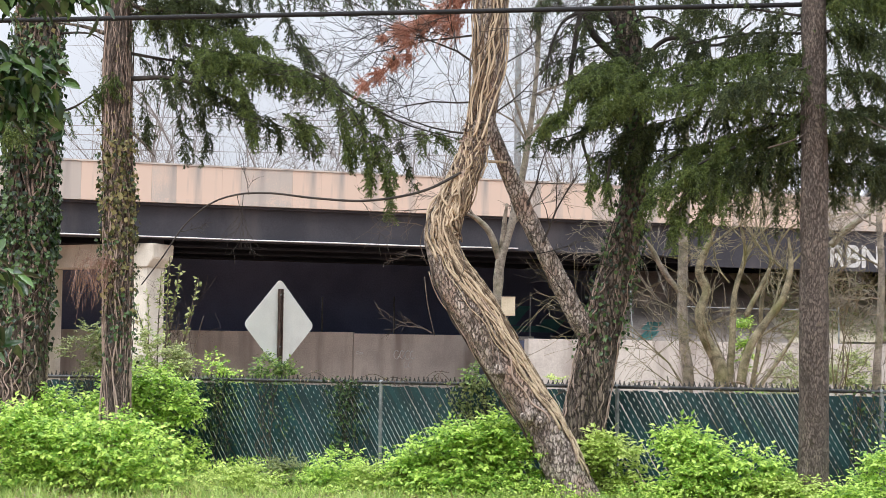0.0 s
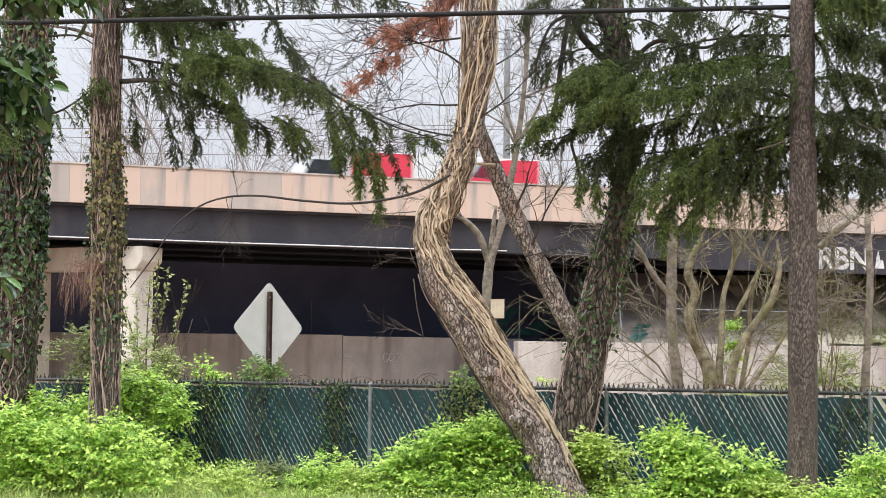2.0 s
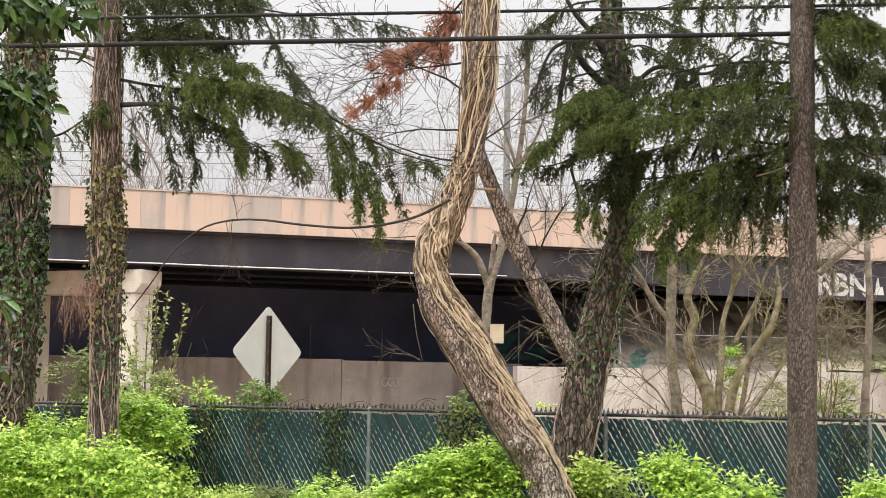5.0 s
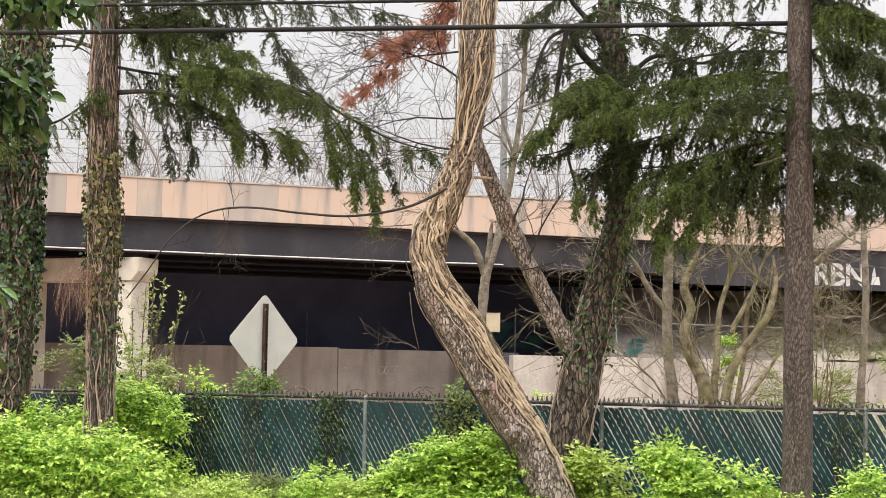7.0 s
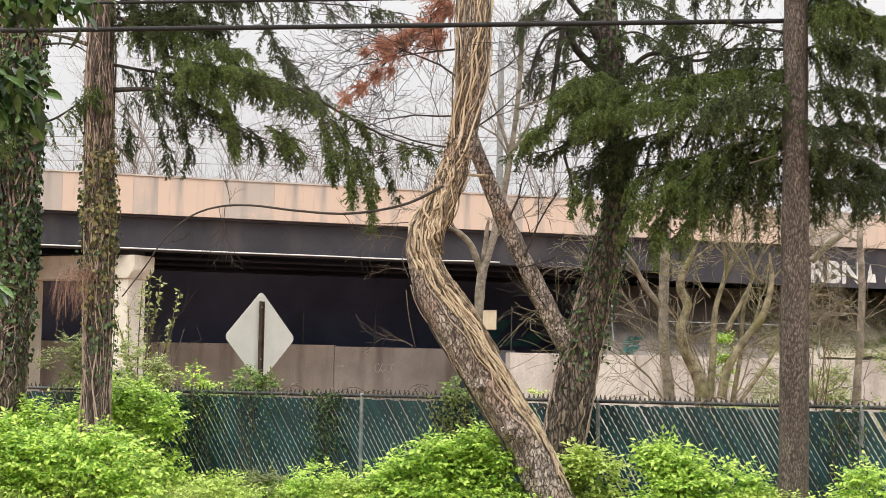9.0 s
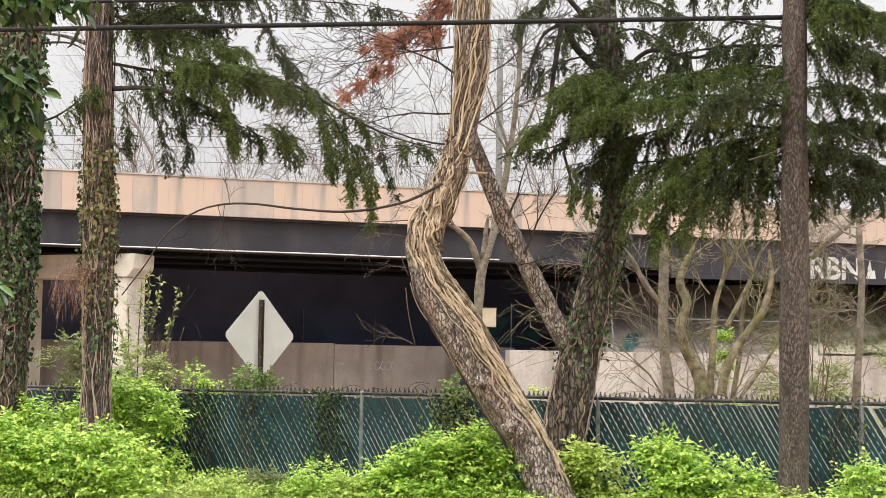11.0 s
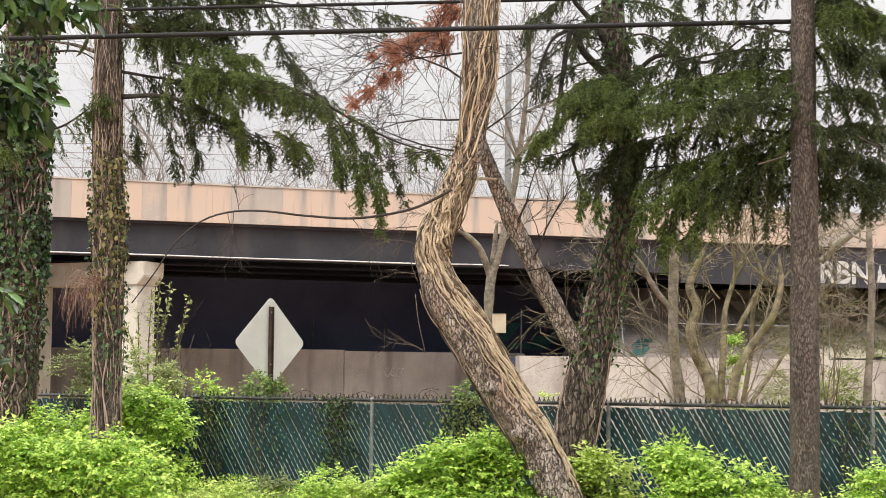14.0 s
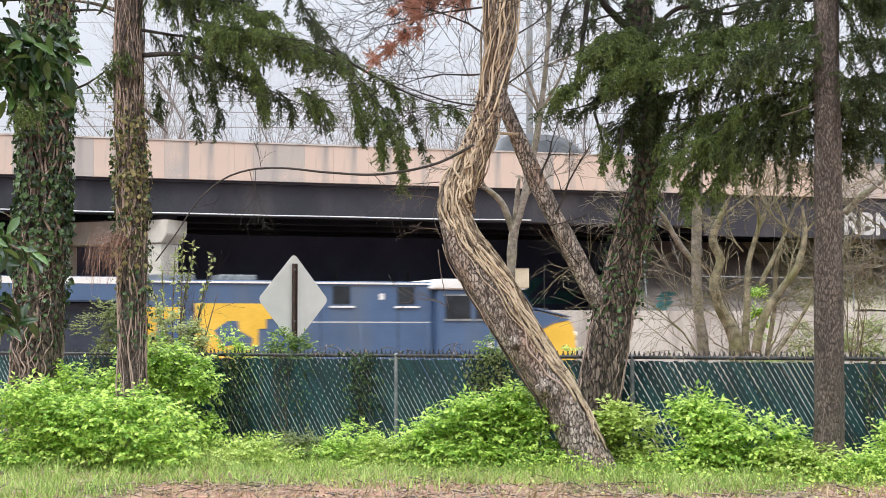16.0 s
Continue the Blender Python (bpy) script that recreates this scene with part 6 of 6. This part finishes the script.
# ---- cables overhead and broad leaves near the eye ----
def build_cables():
    for name, a, b, r in (("utility_cable", (-4.91, 18, 5.22), (4.85, 18, 5.54), 0.027), ("utility_cable", (-3.79, 18.6, 5.69), (5.01, 18.6, 5.99), 0.019)):
        a, b = Vector(a), Vector(b)
        d = (b - a) / (b.x - a.x)
        ob = tagged(empty(name, a), "thick black utility cable with a lashing wire", "cable")
        rows = [(*(d * x), r) for x in (-60, -20, 0, 5, 10, 30, 60)]
        tube("cable", rows, M["cable"], ob, 8, 2.0)
        s = np.arange(-2, 14, 0.03)
        c = np.array([d * k for k in s])
        c[:, 1] += (r + 0.002) * np.cos(s * 14)
        c[:, 2] += (r + 0.002) * np.sin(s * 14)
        v, f = tube_arrays(np.hstack([c, np.full((len(c), 1), 0.0016)]), 3)
        part("lashing_wire", mesh_np("lashing_wire", v, f), M["rail"], ob)


build_cables()


def build_near_leaves():
    meshes = []
    for k in range(4):
        L, Wd = 0.074 + 0.01 * k, 0.031 + 0.003 * k
        rows = []
        for i in range(8):
            s = i / 7
            w = Wd / 2 * math.sin(math.pi * min(1, s * 0.93 + 0.04)) ** 0.8
            bend = -0.25 * s * s * L
            for q in (-1, -0.5, 0, 0.5, 1):
                rows.append((q * w, s * L, bend + abs(q) * w * 0.28 + 0.002 * math.sin(s * 20 + k)))
        f = [(i * 5 + j, i * 5 + j + 1, i * 5 + j + 6, i * 5 + j + 5) for i in range(7) for j in range(4)]
        me = mesh_np("leaf", rows, f, True)
        me.materials.append(M["bigleaf"])
        meshes.append(me)
    r = random.Random(8)
    foot = (-3.3, 7.0, ground_height(-3.3, 7.0))
    tree = tagged(empty("broadleaf_tree", foot), "broadleaf evergreen with glossy drooping leaves close by", "tree")
    tube("trunk", [(0, 0, -0.1, 0.07), (0.05, 0, 1.2, 0.06), (0.0, -0.05, 2.4, 0.05), (0.1, -0.1, 4.0, 0.03)], M["bark_brown"], tree, 12, 0.1, 0.2, 4)
    for n, (pts, count) in enumerate((
        ([(-2.29, 7, 2.95), (-2.05, 7, 2.86), (-1.81, 7, 2.82), (-1.66, 7, 2.77)], 177),
        ([(-2.32, 7.1, 2.82), (-2.02, 7.1, 2.72), (-1.83, 7.1, 2.68), (-1.7, 7.1, 2.65)], 216),
        ([(-2.24, 6.8, 3.24), (-1.91, 6.8, 3.17), (-1.65, 6.8, 3.13), (-1.42, 6.8, 3.11)], 216),
        ([(-2.24, 6.9, 3.12), (-1.98, 6.9, 3.14), (-1.81, 6.9, 3.13), (-1.72, 6.9, 3.1)], 96),
        ([(-2.26, 6.9, 2.07), (-1.99, 6.9, 2), (-1.79, 6.9, 1.91)], 81),
        ([(-2.28, 7, 1.79), (-2.04, 7, 1.72), (-1.86, 7, 1.65)], 72),
    )):
        base = Vector(foot)
        rows = [(0.02, -0.03, pts[0][2] - foot[2] - 0.15, 0.012)] + [(*(Vector(q) - base), 0.007 - 0.001 * i) for i, q in enumerate(pts)]
        v, f = tube_arrays(spline(rows, 0.03), 6)
        ob = part("branch", mesh_np("branch", v, f, True), M["twig"], tree)
        p = spline(rows[1:], 0.01)
        for k in range(count):
            s = 0.3 + 0.7 * (k + r.random()) / count
            o = p[min(len(p) - 1, int(s * (len(p) - 1)))][:3]
            o = o + np.array([r.gauss(0, 0.045), r.gauss(0, 0.08), r.gauss(0, 0.05)])
            leaf = part("leaf", meshes[r.randrange(4)], None, ob)
            m = Matrix.Translation(o) @ Euler((radians(r.gauss(-40, 30)), radians(r.gauss(0, 35)), radians(r.gauss(-75, 60)))).to_matrix().to_4x4()
            leaf.matrix_basis = m @ Matrix.Diagonal((1, 1, 1, 1))


build_near_leaves()


# ---- the distance over the parapet ----
def build_distance():
    r = random.Random(31)
    for k, (u, h, Y) in enumerate(((300, 13, 82), (355, 14.5, 84), (420, 13, 90), (470, 12, 86), (545, 12, 95), (610, 12.5, 92), (230, 12, 95), (140, 12, 90), (700, 14, 95), (770, 12.5, 88), (1010, 15, 90), (1090, 14, 86), (1240, 13, 80), (1380, 14, 84), (1460, 13, 78), (1560, 14, 84))):
        x = (u - 784) / 2926 * Y
        z = ground_height(x, Y)
        tree = tagged(empty("far_bare_tree", (x, Y, z)), "leafless grey tree far behind the overpass", "tree", "far bare trees")
        v, f = branching((0, 0, 0), (r.gauss(0, 0.05), 0, 1), h, 0.13, 3, 0.42, -0.02, 8, 500 + k, 0.14)
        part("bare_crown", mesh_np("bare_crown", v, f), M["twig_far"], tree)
    # a pale mast with the thin wires of a far line
    x, y, z = (4.91, 110, 23.27)
    mast = tagged(empty("overhead_line_mast", (x, y, ground_height(x, y))), "tall pale grey mast carrying thin overhead wires far behind", "mast")
    tube("pole", [(0, 0, -0.1, 0.3), (0, 0, 12, 0.26), (0, 0, 26, 0.2)], M["galv"], mast, 10, 2)
    for i in range(len(LINE)):
        a, b = Vector(LINE[i][0]) - mast.location, Vector(LINE[i][1]) - mast.location
        d = (b - a) / (b.x - a.x)
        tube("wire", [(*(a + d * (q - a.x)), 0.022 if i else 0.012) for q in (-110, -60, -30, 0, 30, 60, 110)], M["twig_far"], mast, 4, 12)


LINE = (((-29.94, 110, 22.14), (29.6, 110, 21.74)), ((-29.8, 110, 17.36), (29.58, 110, 17)), ((-29.76, 110, 16.11), (29.57, 110, 15.86)), ((-29.73, 110, 15.12), (29.57, 110, 14.8)), ((-29.77, 110, 16.64), (29.58, 110, 17.16)))
build_distance()


# ---- the locomotive ----
def build_loco():
    loco = tagged(empty("locomotive", (0, 0, 0)), "blue and yellow diesel locomotive with a white cab roof", "locomotive")
    zr = 1.76
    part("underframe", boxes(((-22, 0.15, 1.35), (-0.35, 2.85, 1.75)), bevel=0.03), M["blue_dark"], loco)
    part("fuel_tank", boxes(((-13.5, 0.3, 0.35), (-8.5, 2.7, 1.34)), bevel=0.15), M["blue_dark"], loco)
    hood = part("hood", boxes(((-12.4, 0.35, 1.76), (-4.2, 2.65, 4.6)), bevel=0.1), M["blue"], loco)
    part("roof_edge", boxes(((-12.3, 0.3, 4.52), (-4.25, 0.345, 4.57))), M["white"], hood, "pale roof edge strip")
    # hood coloured dark for the shade that the wing above would cast
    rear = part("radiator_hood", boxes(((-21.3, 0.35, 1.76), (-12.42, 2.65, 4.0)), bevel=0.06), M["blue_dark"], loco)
    wing = part("radiator_wing", prism([(-20.8, 4.02), (-12.35, 4.02), (-12.35, 4.66), (-20.8, 4.66)], -0.05, 3.05, 0.04), M["blue"], loco)
    part("wing_edge", boxes(((-20.7, -0.058, 4.47), (-12.45, -0.052, 4.64))), M["white"], wing, "white stripe along the wing")
    # roof gear
    part("exhaust_stack", boxes(((-9.9, 0.9, 4.605), (-8.9, 2.1, 4.76)), bevel=0.03), M["galv"], loco)
    part("roof_hatch", boxes(((-11.6, 1.0, 4.605), (-10.5, 2.0, 4.75)), bevel=0.03), M["galv"], loco)
    for x in (-6.75, -4.98):
        w = part("intake", boxes(((x - 0.23, 0.32, 4.0), (x + 0.23, 0.348, 4.46))), M["glass"], hood, "dark intake window")
        part("sill", boxes(((x - 0.32, 0.3, 3.9), (x + 0.36, 0.346, 3.95))), M["white"], w)
    part("data_panel", boxes(((-5.72, 0.338, 4.12), (-5.58, 0.348, 4.28))), M["white"], hood, "small white panel")
    for x in (-5.2, -7.3, -8.0):
        part("door_seam", boxes(((x - 0.012, 0.342, 1.9), (x + 0.012, 0.349, 4.4))), M["blue_dark"], hood)
    # yellow block and plain bold shapes of the emblem
    part("emblem_block", prism([(-8.55, 4.0), (-10.6, 4.0), (-10.6, 2.4), (-9.1, 2.4), (-9.1, 2.9), (-8.95, 2.9), (-8.95, 3.35), (-8.75, 3.35), (-8.75, 3.6), (-8.55, 3.6)], 0.335, 0.348), M["yellow"], hood, "yellow painted block")
    part("emblem_mark", prism([(-9.75, 3.55), (-9.5, 3.55), (-9.45, 3.3), (-9.1, 3.1), (-9.15, 2.75), (-9.5, 2.95), (-9.85, 2.9), (-10.1, 3.3)], 0.325, 0.333), M["blue"], hood)
    part("emblem_bar", boxes(((-11.9, 0.335, 2.5), (-11.55, 0.348, 3.9)), ((-11.54, 0.335, 3.6), (-10.9, 0.348, 3.9)), ((-11.54, 0.335, 2.5), (-10.9, 0.348, 2.8))), M["yellow"], hood, "bold yellow emblem shape")
    # cab and nose
    cab = part("cab", prism([(-4.2, 1.76), (-1.35, 1.76), (-1.33, 3.72), (-1.78, 4.39), (-4.2, 4.39)], 0.12, 2.9, 0.04), M["blue"], loco)
    part("cab_roof", prism([(-4.4, 4.4), (-1.66, 4.4), (-1.8, 4.58), (-2.1, 4.68), (-4.1, 4.68), (-4.25, 4.6)], 0.02, 3.0, 0.04), M["white"], loco, "white cab roof")
    for x0, x1 in ((-3.95, -3.25), (-3.1, -2.3)):
        w = part("cab_window", boxes(((x0, 0.09, 3.62), (x1, 0.118, 4.22))), M["glass"], cab)
        part("sill", boxes(((x0 - 0.04, 0.08, 3.56), (x1 + 0.04, 0.115, 3.615))), M["galv"], w)
        part("head_trim", boxes(((x0 - 0.04, 0.08, 4.225), (x1 + 0.04, 0.115, 4.27))), M["galv"], w)
    for y0 in (0.4, 1.6):
        part("windshield", prism([(-1.36, 3.8), (-1.33, 3.82), (-1.69, 4.36), (-1.72, 4.34)], y0, y0 + 1.0), M["glass"], cab)
    nose = part("nose", prism([(-1.28, 1.76), (-0.12, 1.76), (-0.05, 2.6), (-0.1, 3.3), (-0.25, 3.62), (-1.28, 3.86)], 0.4, 2.6, 0.08), M["yellow"], loco, "yellow short nose")
    part("nose_top", prism([(-1.27, 3.89), (-0.24, 3.66), (-0.24, 3.69), (-1.27, 3.93)], 0.42, 2.58), M["blue"], nose)
    part("nose_band", prism([(-1.27, 3.25), (-0.75, 3.5), (-0.26, 3.6), (-1.27, 3.84)], 0.385, 0.396), M["blue"], nose)
    for z in (3.18, 2.95):
        bm = bmesh.new()
        bmesh.ops.create_cone(bm, cap_ends=True, segments=14, radius1=0.1, radius2=0.1, depth=0.1, matrix=Matrix.Translation((-0.02, 0.75, z)) @ Matrix.Rotation(math.pi / 2, 4, "Y"))
        part("headlight", bm, M["lamp_glow"], nose, "pale headlight")
    for x in (-2.75, -2.45):
        part("number_bar", boxes(((x, 0.1, 2.8), (x + 0.14, 0.116, 3.02))), M["lamp_glow"], cab, "pale painted bar")
    # walkway, rails, bogies
    part("walkway", boxes(((-21.5, 0.02, 1.76), (-0.2, 0.34, 1.82))), M["blue_dark"], loco)
    tube("handrail", [(-8.2, 0.05, 3.52, 0.014), (-6, 0.05, 3.52, 0.014), (-4.4, 0.05, 3.52, 0.014)], M["white"], loco, 6, 1.0)
    for x in (-8.1, -6.3, -4.45):
        tube("stanchion", [(x, 0.05, 1.82, 0.015), (x, 0.05, 3.52, 0.015)], M["blue"], loco, 6, 1.0)
    for c in (-4.8, -17.4):
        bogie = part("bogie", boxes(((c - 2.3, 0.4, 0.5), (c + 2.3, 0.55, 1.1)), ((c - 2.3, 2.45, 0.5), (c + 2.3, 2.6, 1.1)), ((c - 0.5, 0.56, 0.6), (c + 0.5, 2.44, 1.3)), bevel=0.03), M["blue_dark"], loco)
        for x in (c - 1.8, c, c + 1.8):
            bm = bmesh.new()
            for y in (0.72, 2.22):
                bmesh.ops.create_cone(bm, cap_ends=True, segments=24, radius1=0.5, radius2=0.5, depth=0.13, matrix=Matrix.Translation((x, y, 0.5)) @ Matrix.Rotation(math.pi / 2, 4, "X"))
            bmesh.ops.create_cone(bm, cap_ends=True, segments=10, radius1=0.09, radius2=0.09, depth=1.4, matrix=Matrix.Translation((x, 1.47, 0.5)) @ Matrix.Rotation(math.pi / 2, 4, "X"))
            part("wheelset", bm, M["steel"], bogie)
    return loco


# ---- road traffic on the deck; x forward, wheels at z 0 ----
def wheel(parent, x, y, r):
    bm = bmesh.new()
    bmesh.ops.create_cone(bm, cap_ends=True, segments=20, radius1=r, radius2=r, depth=0.22, matrix=Matrix.Translation((x, y, r)) @ Matrix.Rotation(math.pi / 2, 4, "X"))
    w = part("wheel", bm, M["tyre"], parent)
    bm = bmesh.new()
    bmesh.ops.create_cone(bm, cap_ends=True, segments=14, radius1=r * 0.55, radius2=r * 0.55, depth=0.24, matrix=Matrix.Translation((x, y, r)) @ Matrix.Rotation(math.pi / 2, 4, "X"))
    part("rim", bm, M["galv"], w)


def build_truck():
    t = tagged(empty("box_truck"), "box truck with red and white painted sides", "truck")
    part("chassis", boxes(((-9.4, -0.5, 0.6), (-0.3, 0.5, 0.85))), M["tyre"], t)
    cargo = part("cargo_box", boxes(((-9.4, -1.2, 0.95), (-2.2, 1.2, 2.86)), bevel=0.03), M["white"], t)
    for y, s in ((-1.206, 1), (1.202, -1)):
        part("red_panel", prism([(-4.5, 1.0), (-2.25, 1.0), (-2.25, 2.82), (-4.5, 2.82)], y, y + 0.004), M["red"], cargo)
        part("red_panel", prism([(-9.35, 1.0), (-7.5, 1.0), (-6.6, 1.9), (-7.2, 2.7), (-8.2, 2.8), (-9.35, 2.82)], y, y + 0.004), M["red"], cargo)
        part("blue_swoosh", prism([(-7.9, 2.0), (-6.2, 2.2), (-5.4, 2.6), (-6.5, 2.75), (-7.6, 2.45)], y - 0.004 * s, y + 0.003), M["carblue"], cargo)
    cab = part("cab", prism([(-2.15, 0.6), (-0.05, 0.6), (0, 1.5), (-0.35, 1.7), (-0.75, 2.6), (-2.15, 2.75)], -1.1, 1.1, 0.04), M["carwhite"], t)
    for y in (-1.11, 1.106):
        part("side_window", prism([(-1.9, 1.75), (-0.5, 1.75), (-0.85, 2.5), (-1.9, 2.5)], y, y + 0.006), M["glass"], cab)
    for x in (-1.1, -7.6):
        for y in (-1.0, 1.0):
            wheel(t, x, y, 0.46)
    return t


def build_car(name, label, paint, length=4.6, height=1.68):
    c = tagged(empty(name), label, "car")
    L, h = length, height
    body = part("body", prism([(-L, 0.35), (-L + 0.1, 0.95), (-L + 0.3, 1.02), (-1.25, 1.02), (-0.15, 0.85), (0, 0.6), (-0.05, 0.3)], -0.9, 0.9, 0.05), M[paint], c)
    part("roof", prism([(-L + 0.25, 1.0), (-L + 0.5, h - 0.1), (-L + 1.0, h), (-2.4, h), (-1.9, h - 0.09), (-1.1, 1.0)], -0.74, 0.74, 0.06), M[paint], body)
    for y in (-0.748, 0.742):
        part("side_window", prism([(-L + 0.5, 1.08), (-L + 0.65, h - 0.2), (-2.2, h - 0.2), (-1.45, 1.08)], y, y + 0.006), M["carglass"], body)
    for x in (-0.9, -L + 0.85):
        for y in (-0.82, 0.82):
            wheel(c, x, y, 0.33)
    return c


loco = build_loco()
truck = build_truck()
suv = build_car("white_car", "white estate car on the overpass", "carwhite", 4.5, 1.64)
saloon = build_car("white_car", "white low saloon car on the overpass", "carwhite", 4.6, 1.44)
blue_car = build_car("pale_blue_car", "pale blue car on the overpass", "carblue", 4.4, 1.74)
early_car = build_car("grey_car", "grey saloon car on the overpass", "cargrey", 4.5, 1.42)
next_car = build_car("grey_car", "grey saloon car on the overpass", "cargrey", 4.5, 1.4)
late_car = build_car("grey_car", "tall grey car on the overpass", "cargrey", 4.5, 1.66)


def on_line(offset, y0, z):
    """A pose along the bridge's direction, y0 metres behind the origin line."""
    def at(s, back=False):
        return pose(0, y0, 0, 0, 0, TURN) @ pose(s, offset, z, 0, 0, 180 if back else 0)
    return at


def motions():
    rail = on_line(0, 44, -1.76)
    walk(loco, [(t, rail(3.69 + 7.64 * (t - 16))) for t in (0, 4, 8, 12, 14, 16)])
    far, middle, near = on_line(10.6, 49, DECK), on_line(4.7, 49, DECK), on_line(2.4, 49, DECK)
    walk(truck, [(t, far(TRUCK_S + TRUCK_V * (t - 2.5), True)) for t in (0, 2.5, 5, 10, 16)])
    walk(suv, [(t, near(SUV_S + CAR_V * (t - 14.5))) for t in (0, 8, 14.5, 16)])
    walk(saloon, [(t, near(SALOON_S + 15.3 * (t - 12.5))) for t in (0, 8, 12.5, 16)])
    walk(blue_car, [(t, middle(-0.3 + 15.3 * (t - 12))) for t in (0, 8, 12, 16)])
    walk(early_car, [(t, near(3.05 + CAR_V * (t - 3.5))) for t in (0, 3.5, 8, 16)])
    walk(next_car, [(t, near(2.4 + CAR_V * (t - 6.4))) for t in (0, 6.4, 11, 16)])
    walk(late_car, [(t, near(LATE_S + CAR_V * (t - 15.5))) for t in (0, 8, 15.5, 16)])


TRUCK_S, TRUCK_V = -7.7, -11.0
CAR_V, SUV_S, SALOON_S, LATE_S = 14.0, -2.5, 3.2, -0.85
motions()
